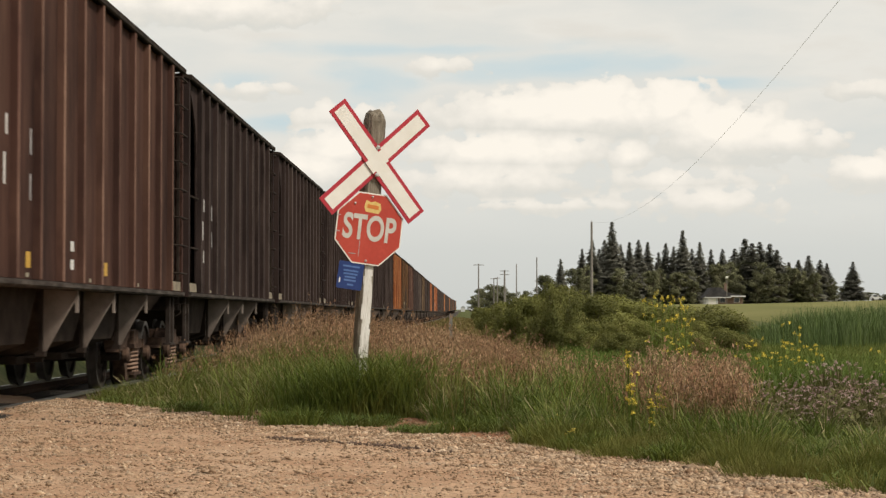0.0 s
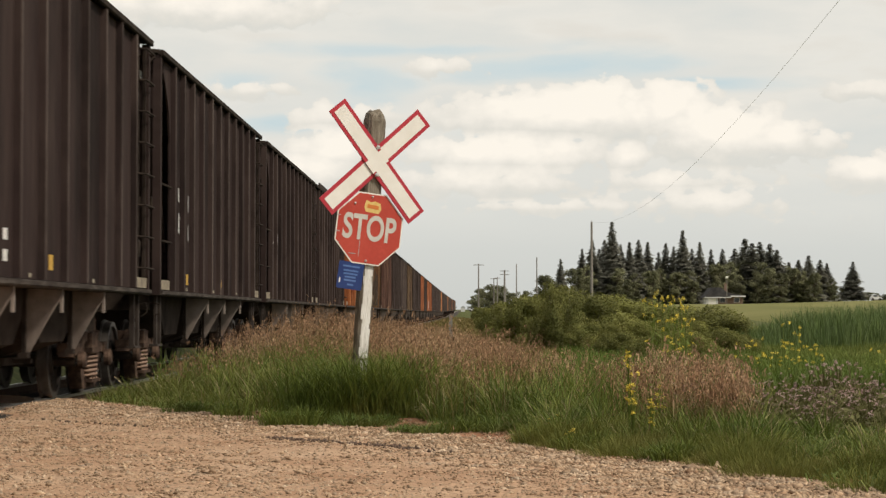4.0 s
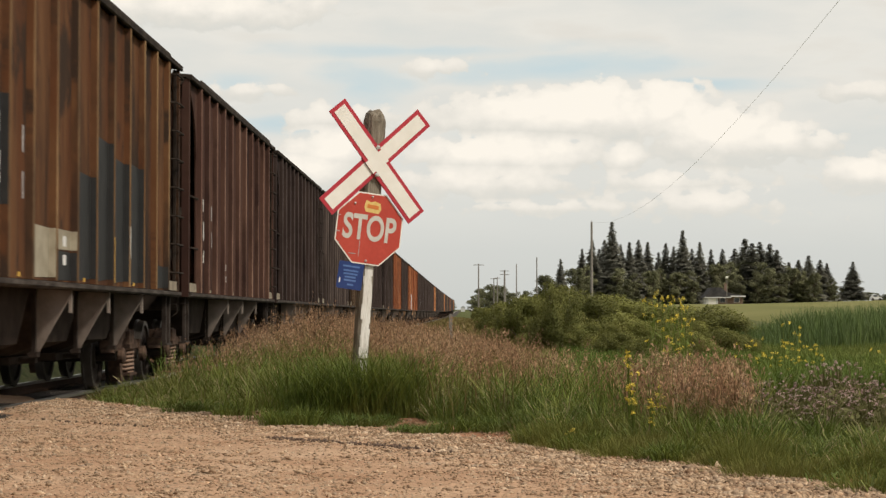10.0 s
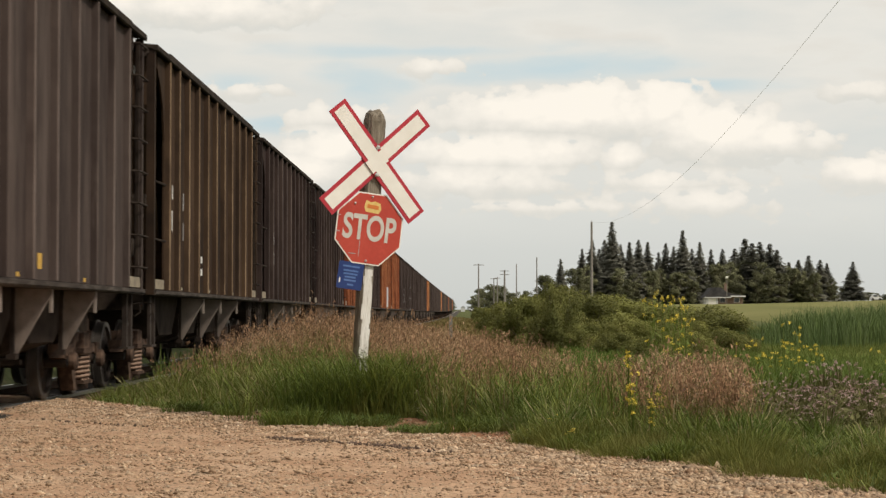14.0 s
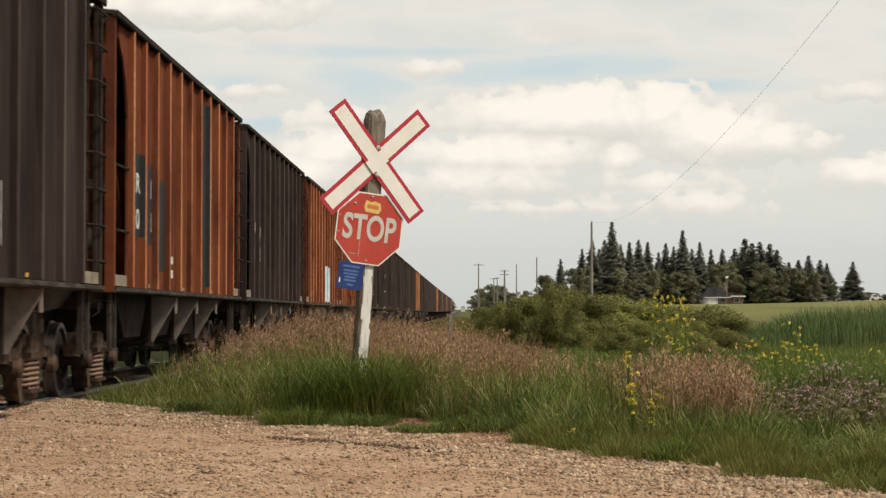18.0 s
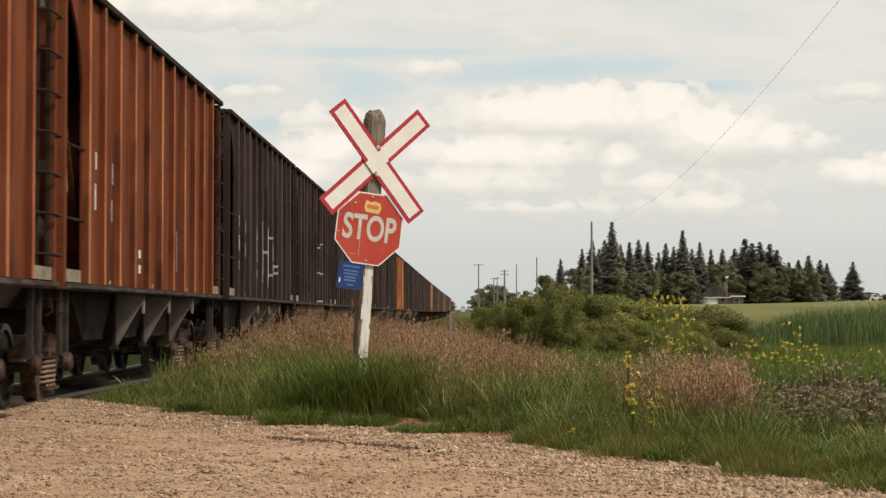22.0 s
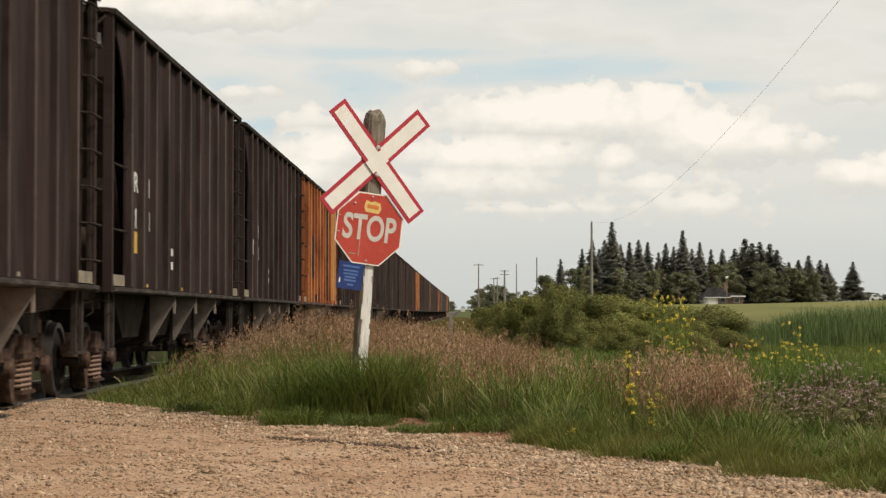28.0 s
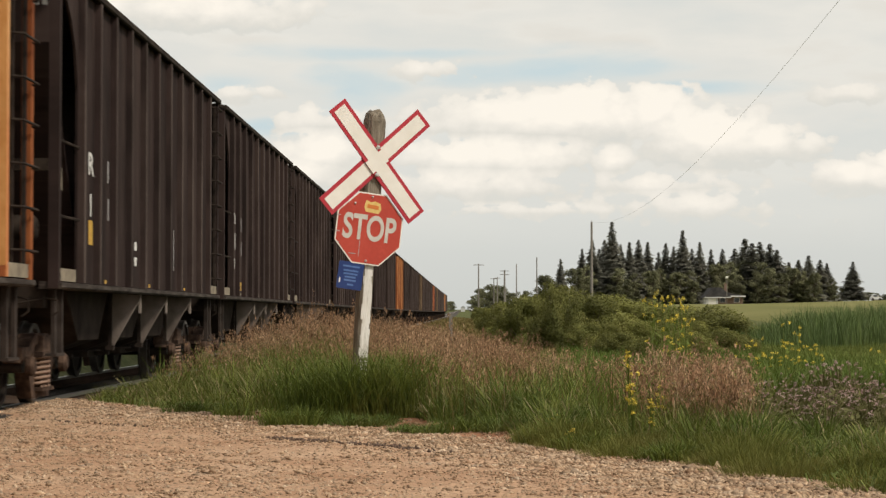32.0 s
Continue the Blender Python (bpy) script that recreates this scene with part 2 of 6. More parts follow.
M_YELLOW = material("yellow_petals", [(0.66, 0.50, 0.05), (0.82, 0.68, 0.12)], 8.0, rough=0.6, island=0.2, trans=0.2)
M_THISTLE = material("mauve_thistle_head", [(0.28, 0.16, 0.15), (0.43, 0.29, 0.27), (0.62, 0.50, 0.46)], 7.0, rough=0.8, island=0.45, trans=0.1)
M_THLEAF = material("dull_thistle_leaf", [(0.105, 0.108, 0.036), (0.165, 0.145, 0.060)], 2.0, rough=0.75, island=0.3, trans=0.2)
M_RED = material("faded_red_sheeting", [(0.42, 0.050, 0.034), (0.50, 0.075, 0.050)], 2.5, rough=0.45, fine=0.06)
M_CRIMSON = material("crimson_border", [(0.42, 0.032, 0.050), (0.47, 0.045, 0.062)], 4.0, rough=0.4)
M_WHITE = material("warm_white_sheeting", [(0.78, 0.75, 0.68), (0.86, 0.84, 0.78)], 5.0, rough=0.45)
M_LETTER = material("greyed_white_letters", [(0.50, 0.47, 0.42), (0.62, 0.60, 0.55)], 9.0, rough=0.5)
M_SIGNBACK = material("dull_aluminium", [(0.35, 0.35, 0.34), (0.45, 0.45, 0.44)], 8.0, rough=0.5, metal=0.6)
M_SIGNBLUE = material("blue_notice_enamel", [(0.018, 0.038, 0.145), (0.028, 0.052, 0.18)], 5.0, rough=0.4)
M_BLUETXT = material("pale_blue_print", [(0.075, 0.15, 0.36), (0.12, 0.20, 0.42)], 5.0, rough=0.5)
M_STICKER = material("yellow_sticker", [(0.66, 0.42, 0.10), (0.75, 0.58, 0.24)], 18.0, rough=0.5)
M_STICKRED = material("orange_sticker_print", [(0.55, 0.16, 0.04), (0.65, 0.22, 0.05)], 10.0, rough=0.5)
M_POSTWOOD = material("weathered_post_timber", [(0.13, 0.105, 0.075), (0.23, 0.195, 0.15), (0.32, 0.28, 0.22)], 7.0, rough=0.9, bump=0.7, stretch=(5, 5, 0.5))
M_POSTWHITE = material("flaking_white_post_paint", [(0.38, 0.34, 0.28), (0.72, 0.70, 0.65), (0.80, 0.78, 0.74)], 6.0, rough=0.75, bump=0.5, stretch=(2.5, 2.5, 0.5))
M_BOLT = material("zinc_bolt", [(0.55, 0.55, 0.55), (0.7, 0.7, 0.7)], 10.0, rough=0.35, metal=0.7)
M_WIRE = material("aluminium_wire", [(0.66, 0.66, 0.66), (0.78, 0.78, 0.78)], 10.0, rough=0.35, metal=0.9)
M_ROOF = material("dark_shingle", [(0.035, 0.034, 0.036), (0.07, 0.066, 0.066)], 1.5, rough=0.9)
M_SIDING = material("white_siding", [(0.55, 0.55, 0.54), (0.70, 0.70, 0.68)], 1.0, rough=0.7)
M_BROWNWALL = material("brown_brick_front", [(0.16, 0.10, 0.075), (0.22, 0.15, 0.11)], 2.0, rough=0.85)
M_GLASS = material("dark_window_glass", [(0.03, 0.035, 0.04), (0.05, 0.055, 0.06)], 1.0, rough=0.1, spec=0.6)
M_BIRD = material("dark_brown_feather", [(0.05, 0.045, 0.04), (0.10, 0.09, 0.08)], 8.0, rough=0.8)

# ---- mesh tools ----


class Geo:
    """Collects faces for one mesh."""

    def __init__(self):
        self.v, self.f = [], []

    def add(self, verts, faces):
        k = len(self.v)
        self.v += [tuple(p) for p in verts]
        self.f += [tuple(i + k for i in face) for face in faces]
        return self

    def box(self, x0, x1, y0, y1, z0, z1, m=None):
        p = [Vector((x, y, z)) for z in (z0, z1) for y in (y0, y1) for x in (x0, x1)]
        if m:
            p = [m @ q for q in p]
        return self.add(p, [(0, 2, 3, 1), (4, 5, 7, 6), (0, 1, 5, 4), (2, 6, 7, 3), (0, 4, 6, 2), (1, 3, 7, 5)])

    def prism(self, outline, a, b, axis="x"):
        """The outline (two coordinates in order of the other axes) carried from a to b along the axis."""
        def at(p, s):
            return {"x": (s, p[0], p[1]), "y": (p[0], s, p[1]), "z": (p[0], p[1], s)}[axis]
        n = len(outline)
        return self.add([at(p, a) for p in outline] + [at(p, b) for p in outline],
                        [tuple(range(n)), tuple(range(2 * n - 1, n - 1, -1))] + [(i, i + n, (i + 1) % n + n, (i + 1) % n) for i in range(n)])

    def tube(self, path, r0, r1=None, n=6, caps=True):
        """A round bar along a list of points, tapering from r0 to r1."""
        path = [Vector(p) for p in path]
        r1 = r0 if r1 is None else r1
        rings = []
        for i, p in enumerate(path):
            d = (path[min(i + 1, len(path) - 1)] - path[max(i - 1, 0)]).normalized()
            u = d.cross(Vector((0.31, 0.2, 0.93))).normalized()
            w = d.cross(u)
            r = r0 + (r1 - r0) * i / max(1, len(path) - 1)
            rings.append([p + u * (r * math.cos(2 * math.pi * k / n)) + w * (r * math.sin(2 * math.pi * k / n)) for k in range(n)])
        verts = [q for ring in rings for q in ring]
        faces = [(i * n + k, i * n + (k + 1) % n, (i + 1) * n + (k + 1) % n, (i + 1) * n + k) for i in range(len(path) - 1) for k in range(n)]
        if caps:
            faces += [tuple(range(n - 1, -1, -1)), tuple(range((len(path) - 1) * n, len(path) * n))]
        return self.add(verts, faces)

    def lathe(self, profile, n=28, centre=(0, 0, 0)):
        """A closed profile of (x, radius) turned about the x axis."""
        m = len(profile)
        verts = [(centre[0] + x, centre[1] + r * math.cos(2 * math.pi * k / n), centre[2] + r * math.sin(2 * math.pi * k / n)) for k in range(n) for x, r in profile]
        faces = [(k * m + i, k * m + (i + 1) % m, ((k + 1) % n) * m + (i + 1) % m, ((k + 1) % n) * m + i) for k in range(n) for i in range(m)]
        return self.add(verts, faces)

    def mesh(self, name, mat, smooth=False):
        me = bpy.data.meshes.new(name)
        me.from_pydata(self.v, [], self.f)
        me.materials.append(mat)
        if smooth:
            me.polygons.foreach_set("use_smooth", [True] * len(me.polygons))
        me.update()
        return me


def part(name, geo, mat, parent, label="", smooth=False, m=None):
    """One mesh under a thing or part; geo: a Geo or a mesh to share."""
    me = geo.mesh(name, mat, smooth) if isinstance(geo, Geo) else geo
    ob = new(name, me)
    ob.parent = parent
    if m is not None:
        ob.matrix_basis = m
    if label:
        ob["label"] = label
    return ob


def sheet(name, verts, faces, mat, normals=None):
    """A mesh from numpy arrays; normals: one a vertex, for the rounded shading of a crown."""
    me = bpy.data.meshes.new(name)
    verts, faces = np.asarray(verts, dtype=np.float32), np.asarray(faces, dtype=np.int32)
    k = faces.shape[1]
    me.vertices.add(len(verts))
    me.vertices.foreach_set("co", verts.ravel())
    me.loops.add(faces.size)
    me.loops.foreach_set("vertex_index", faces.ravel())
    me.polygons.add(len(faces))
    me.polygons.foreach_set("loop_start", np.arange(0, faces.size, k, dtype=np.int32))
    me.polygons.foreach_set("loop_total", np.full(len(faces), k, dtype=np.int32))
    me.materials.append(mat)
    me.update(calc_edges=True)
    me.validate()
    if normals is not None:
        me.polygons.foreach_set("use_smooth", [True] * len(me.polygons))
        me.normals_split_custom_set_from_vertices(np.asarray(normals, dtype=np.float32))
    return me


def facing(v, d):
    """Turns each quad of v (n, 4, 3) to face along d (n, 3)."""
    nrm = np.cross(v[:, 1] - v[:, 0], v[:, 2] - v[:, 0])
    back = (nrm * d).sum(1) < 0
    v[back] = v[back][:, ::-1]
    return v


# ---- the lie of the land ----
TRACK_X, GAUGE = -5.85, 0.753
ROAD_Y = [-40.0, 5.0, 11.76, 13.8, 15.6, 17.5, 19.35, 23.1, 28.0]
ROAD_X = [30.0, 5.5, 2.20, 1.43, 0.54, -0.51, -1.86, -4.01, -6.9]     # the road's edge towards the grass


def track_z(y):
    y = np.clip(y, -60.0, 900.0)
    return -0.00333 * y + np.where(y > 0, 3.27e-6 * y * y, 0.0)


def smooth01(a, b, x):
    t = np.clip((x - a) / (b - a), 0.0, 1.0)
    return t * t * (3 - 2 * t)


def edge_x(y):
    return np.interp(y, ROAD_Y, ROAD_X)


def ground_z(x, y):
    x, y = np.asarray(x, dtype=float), np.asarray(y, dtype=float)
    z = track_z(y) - 0.03
    off = x - edge_x(y)                                     # metres past the road's edge
    near = 1 - smooth01(60, 110, y)
    z = z + 0.10 * smooth01(0.2, 1.8, off) * (1 - smooth01(3.5, 7.5, off)) * near
    z = z - 0.50 * smooth01(4.5, 9.0, off) * (1 - smooth01(13, 20, x - 0.06 * y)) * smooth01(8, 30, y) * (1 - smooth01(250, 500, y))
    z = z + smooth01(11, 30, x) * (0.75 + 1.95 * smooth01(80, 420, y)) * smooth01(40, 100, y) * (1 - smooth01(1200, 2500, y))
    z = z + 1.2 * smooth01(45, 110, x) * smooth01(150, 420, y) * (1 - smooth01(1200, 2500, y))
    z = z - 0.28 * (1 - smooth01(-13.0, -9.0, x)) * smooth01(20, 26, y)
    return z


def build_ground():
    xs = np.concatenate([-np.geomspace(3000, 16, 18), np.arange(-15, 24, 0.75), np.geomspace(24, 3000, 36)])
    ys = np.concatenate([-np.geomspace(600, 10, 8), np.arange(-8, 60, 0.8), np.geomspace(60, 4300, 70)])
    gx, gy = np.meshgrid(xs, ys)
    gz = ground_z(gx, gy)
    rng = np.random.RandomState(3)
    gz += rng.normal(0, 0.012, gz.shape) * (gy < 60)
    off = gx - edge_x(gy)
    gz -= 0.55 * ((np.abs(gx - TRACK_X) < 2.7) & (gy > 22))
    gz -= 0.06 * ((off < 0) & (off > -11.5) & (gy < 30))    # the road's bed
    nx = len(xs)
    idx = np.arange(len(ys) * nx).reshape(len(ys), nx)
    f = np.stack([idx[:-1, :-1], idx[:-1, 1:], idx[1:, 1:], idx[1:, :-1]], -1).reshape(-1, 4)
    ob = new("ground", sheet("ground", np.stack([gx, gy, gz], -1).reshape(-1, 3), f, M_GROUND))
    tagged(ob, "rough green grassland reaching to the flat horizon", "ground", kind="structure")


def build_field():
    xs, ys = np.geomspace(14, 900, 40), np.geomspace(88, 700, 40)
    gx, gy = np.meshgrid(xs, ys)
    gx = gx + 0.055 * gy
    rim = np.ones(gx.shape)
    rim[0], rim[-1], rim[:, 0], rim[:, -1] = 0, 0, 0, 0
    gz = ground_z(gx, gy) + 0.45 * rim - 0.35
    idx = np.arange(gx.size).reshape(gx.shape)
    f = np.stack([idx[:-1, :-1], idx[:-1, 1:], idx[1:, 1:], idx[1:, :-1]], -1).reshape(-1, 4)
    ob = new("field", sheet("field", np.stack([gx, gy, gz], -1).reshape(-1, 3), f, M_FIELD))
    tagged(ob, "pale yellow-green ripening crop field before the spruces", "field", kind="structure")


def road_z(x, y):
    """The worn road: wheel tracks, a loose ridge along the edge, dips by the rails."""
    x, y = np.asarray(x, dtype=float), np.asarray(y, dtype=float)
    off = edge_x(y) - x
    z = track_z(y) - 0.004 + 0.010 * np.sin(1.7 * x + 0.6 * y) * np.sin(0.9 * y - 0.8 * x)
    z = z + 0.020 * np.exp(-((off - 1.0 - 0.2 * np.sin(0.6 * y)) / 0.45) ** 2) - 0.016 * np.exp(-((off - 2.6) / 0.6) ** 2)
    return z - 0.05 * (np.abs(x - TRACK_X) < 0.95)


def build_road():
    ys, ss = np.arange(-30, 27.5, 0.2), np.linspace(0, 1, 90) ** 1.2
    gy, gs = np.meshgrid(ys, ss, indexing="ij")
    rng = np.random.RandomState(5)
    wob = np.interp(ys, np.arange(-32, 30, 0.5), rng.normal(0, 0.09, 124))
    gx = edge_x(gy) + wob[:, None] + 0.15 - gs * 10.0
    gz = road_z(gx, gy) + rng.normal(0, 0.003, gx.shape)
    gz -= 0.02 * (gs == 0)
    idx = np.arange(gx.size).reshape(gx.shape)
    f = np.stack([idx[:-1, :-1], idx[1:, :-1], idx[1:, 1:], idx[:-1, 1:]], -1).reshape(-1, 4)
    ob = new("road", sheet("road", np.stack([gx, gy, gz], -1).reshape(-1, 3), f, M_ROAD))
    return tagged(ob, "tan gravel road with loose stones leading over the rails", "road", kind="structure")


def soil_z(x, y):
    side = smooth01(-0.05, 0.35, x - edge_x(y))
    return road_z(x, y) * (1 - side) + (ground_z(x, y) + 0.016) * side


def build_verge_soil():
    """Bare reddish earth between the gravel and the grass."""
    rng = np.random.RandomState(19)
    ys = np.arange(10, 24.5, 0.12)
    cols = np.linspace(0, 1, 7)
    a = np.interp(ys, np.arange(9, 26, 0.4), rng.uniform(-0.45, -0.05, 43))
    b = np.interp(ys, np.arange(9, 26, 0.5), rng.uniform(0.7, 1.1, 34))
    gx = edge_x(ys)[:, None] + a[:, None] + (b - a)[:, None] * cols[None]
    gy = np.repeat(ys[:, None], 7, 1)
    gz = soil_z(gx, gy) + 0.004 + rng.normal(0, 0.003, gx.shape) - 0.012 * (cols == 0)[None]
    idx = np.arange(gx.size).reshape(gx.shape)
    f = np.stack([idx[:-1, :-1], idx[:-1, 1:], idx[1:, 1:], idx[1:, :-1]], -1).reshape(-1, 4)
    ob = new("verge_soil", sheet("verge_soil", np.stack([gx, gy, gz], -1).reshape(-1, 3), f, M_DIRT))
    tagged(ob, "bare reddish soil along the gravel road edge", "soil", kind="structure")


def build_gravel(road):
    """Loose stones: the larger ones as pieces, the small ones as one scatter."""
    rng = np.random.RandomState(11)
    base = np.array([(1, 0, 0), (-1, 0, 0), (0, 1, 0), (0, -1, 0), (0, 0, 1), (0, 0, -1)], dtype=float)
    tri = np.array([(0, 2, 4), (2, 1, 4), (1, 3, 4), (3, 0, 4), (2, 0, 5), (1, 2, 5), (3, 1, 5), (0, 3, 5)])
    n = 125000
    y = 9.8 + 14.7 * rng.uniform(0, 1, n) ** 1.25
    back = np.abs(rng.normal(0, 1.0, n)) * np.where(rng.rand(n) < 0.35, 1.3, 5.0)
    x = edge_x(y) + 0.15 - back
    strewn = rng.rand(n) < 0.10
    x = np.where(strewn, edge_x(y) + rng.uniform(-0.4, 0.95, n), x)
    back = np.where(strewn, edge_x(y) + 0.15 - x, back)
    keep = strewn & (x < 0.9) & (x > -3.4) | ~strewn & (x > -5.0) & (x > -0.26 * y - 0.4) & (x < 0.22 * y) & ((rng.rand(n) < 0.35) | (back > 0.48) | (x > 1.2)) & (rng.rand(n) > 0.62 * np.exp(-((back - 2.3) / 0.65) ** 2))
    x, y, back = x[keep], y[keep], back[keep]
    n = len(x)
    size = rng.gamma(2.0, 0.0037, n) + 0.0032
    size *= np.where(back < 1.3, 0.95, 0.85) * np.where((y < 14.5) & (back < 1.6), 1.12, 1.0)
    v = base[None] * (0.75 + 0.5 * rng.rand(n, 6, 1)) * np.stack([size * rng.uniform(0.8, 1.5, n), size, size * rng.uniform(0.35, 0.7, n)], -1)[:, None, :]
    v += rng.normal(0, 0.26, v.shape) * size[:, None, None]
    a = rng.uniform(0, 6.28, n)
    c, s = np.cos(a)[:, None], np.sin(a)[:, None]
    vx, vy = v[..., 0] * c - v[..., 1] * s, v[..., 0] * s + v[..., 1] * c
    v = np.stack([vx + x[:, None], vy + y[:, None], v[..., 2] + (soil_z(x, y) + 0.001 + 0.006 * (back < 0.7))[:, None]], -1)
    f = (tri[None] + 6 * np.arange(n)[:, None, None]).reshape(-1, 3)
    part("gravel", sheet("gravel", v.reshape(-1, 3), f, M_STONE), None, road)["kind"] = "stuff"
    m = 260       # a row of dark debris thrown up beside the wheel track
    yd = np.where(rng.rand(m) < 0.7, rng.uniform(14.9, 16.7, m), rng.uniform(14.0, 20.0, m))
    xd = edge_x(yd) - 1.28 - 0.14 * (yd - 15) + rng.normal(0, 0.04, m)
    vd = base[None] * rng.uniform(0.008, 0.022, (m, 1, 1)) * rng.uniform(0.5, 1.3, (m, 6, 3)) + np.stack([xd, yd, road_z(xd, yd) + 0.004], -1)[:, None]
    fd = (tri[None] + 6 * np.arange(m)[:, None, None]).reshape(-1, 3)
    part("dark_debris", sheet("dark_debris", vd.reshape(-1, 3), fd, M_DEBRIS), None, road, "dark debris along a wheel track")["kind"] = "stuff"
    stones = []
    for k in range(5):
        bm = bmesh.new()
        bmesh.ops.create_icosphere(bm, subdivisions=1, radius=1.0)
        for q in bm.verts:
            q.co *= 1 + rng.uniform(-0.28, 0.28)
            q.co.z *= 0.6
        me = bpy.data.meshes.new("stone")
        bm.to_mesh(me)
        bm.free()
        me.materials.append(M_STONE)
        stones.append(me)
    for k in range(260):
        yy = rng.uniform(10.2, 22.0)
        xx = float(edge_x(yy)) + 0.1 - (abs(rng.normal(0, 0.8)) if k % 3 else rng.uniform(0, 6))
        if xx < -0.24 * yy or xx < -4.9:
            continue
        s = rng.uniform(0.008, 0.015)
        part("stone", stones[k % 5], None, road, m=Matrix.Translation((xx, yy, float(road_z(xx, yy)) + s * 0.25)) @ Euler((0, 0, rng.uniform(0, 6))).to_matrix().to_4x4() @ Matrix.Diagonal((s, s * rng.uniform(0.7, 1.2), s, 1)))


def strip(outline, ys, x0=0.0):
    """A profile in x, z carried along the track."""
    g = Geo()
    n = len(outline)
    for y in ys:
        g.v += [(x0 + x, float(y), float(track_z(y)) + z) for x, z in outline]
    for i in range(len(ys) - 1):
        g.f += [(i * n + k, i * n + (k + 1) % n, (i + 1) * n + (k + 1) % n, (i + 1) * n + k) for k in range(n)]
    g.f += [tuple(range(n - 1, -1, -1)), tuple(range((len(ys) - 1) * n, len(ys) * n))]
    return g


def build_track():
    track = tagged(new("railway_track"), "single railway line of worn steel rails on dark timber ties", "railway track", kind="structure")
    ys = np.concatenate([np.arange(-60, 60, 6.0), np.geomspace(60, 1700, 60)])
    yb = np.concatenate([np.arange(20.5, 60, 3.0), np.geomspace(60, 1700, 60)])
    part("ballast", strip([(-3.6, -0.60), (3.2, -0.60), (1.75, -0.17), (-1.9, -0.17)], yb, TRACK_X), M_BALLAST, track)
    for sx in (-1, 1):
        x = TRACK_X + sx * GAUGE
        rail = part("rail", strip([(-0.068, -0.165), (0.068, -0.165), (0.068, -0.150), (0.012, -0.12), (0.012, -0.045), (-0.012, -0.045), (-0.012, -0.12), (-0.068, -0.150)], ys, x), M_RAILSIDE, track)
        part("rail_head", strip([(-0.036, -0.042), (0.036, -0.042), (0.036, -0.008), (0.026, 0.0), (-0.026, 0.0), (-0.036, -0.008)], ys, x), M_RAIL, rail)
    tie = Geo().box(-1.3, 1.3, -0.11, 0.11, -0.30, -0.168).mesh("tie", M_TIE)
    for k in range(70):
        y = 24.2 + 0.56 * k
        part("tie", tie, None, track, m=pose(TRACK_X, y, float(track_z(y)), 0, 0, random.uniform(-1.2, 1.2)))
    plank = Geo().box(-0.20, 0.20, -1.2, 1.2, -0.16, -0.012).mesh("crossing_plank", M_TIE)
    for k in range(4):
        for x in (-0.46, 0.0, 0.46):
            y = 15.0 + 2.42 * k
            part("crossing_plank", plank, None, track, m=pose(TRACK_X + x, y, float(track_z(y)) - 0.004))
        for x in (-1.06, 1.06):
            y = 15.0 + 2.42 * k
            part("crossing_plank", plank, None, track, m=pose(TRACK_X + x, y, float(track_z(y)) + 0.004))


# ---- sky with its drifting clouds ----
CLOUDS = [  # centre and half-size in the far sky, as thousandths of the distance, and strength
    (52, 95, 66, 13, 1.0), (66, 102, 22, 12, 1.0), (30, 95, 36, 12, 0.95), (100, 98, 24, 14, 1.0), (114, 94, 12, 13, 0.9), (84, 103, 16, 7, 0.8),
    (128, 85, 34, 15, 1.0), (140, 88, 18, 11, 0.9), (156, 83, 20, 10, 0.9), (176, 82, 12, 6, 0.7), (20, 75, 46, 10, 0.95), (0, 76, 24, 9, 0.9), (48, 78, 22, 7, 0.8),
    (-66, 76, 22, 12, 0.95), (-74, 68, 20, 9, 0.85), (-60, 94, 30, 7, 0.55), (80, 74, 10, 7, 0.85), (12, 62, 48, 8, 0.6), (104, 62, 34, 6, 0.5), (118, 52, 42, 7, 0.48),
    (202, 66, 24, 8, 0.95), (222, 70, 22, 10, 0.9), (-13, 119, 18, 5, 0.42), (196, 108, 18, 5, 0.55),
    (-120, 148, 52, 9, 0.75), (-170, 152, 40, 12, 0.7), (-105, 108, 20, 4, 0.5), (-210, 90, 60, 16, 0.9), (275, 90, 50, 16, 0.9), (40, 50, 40, 3, 0.4),
]
GAPS = [(-112, 112, 36, 9), (-50, 110, 34, 16), (52, 119, 100, 11), (-90, 92, 30, 8), (120, 112, 50, 6), (30, 86, 40, 5), (-20, 128, 90, 6)]   # thin blue openings


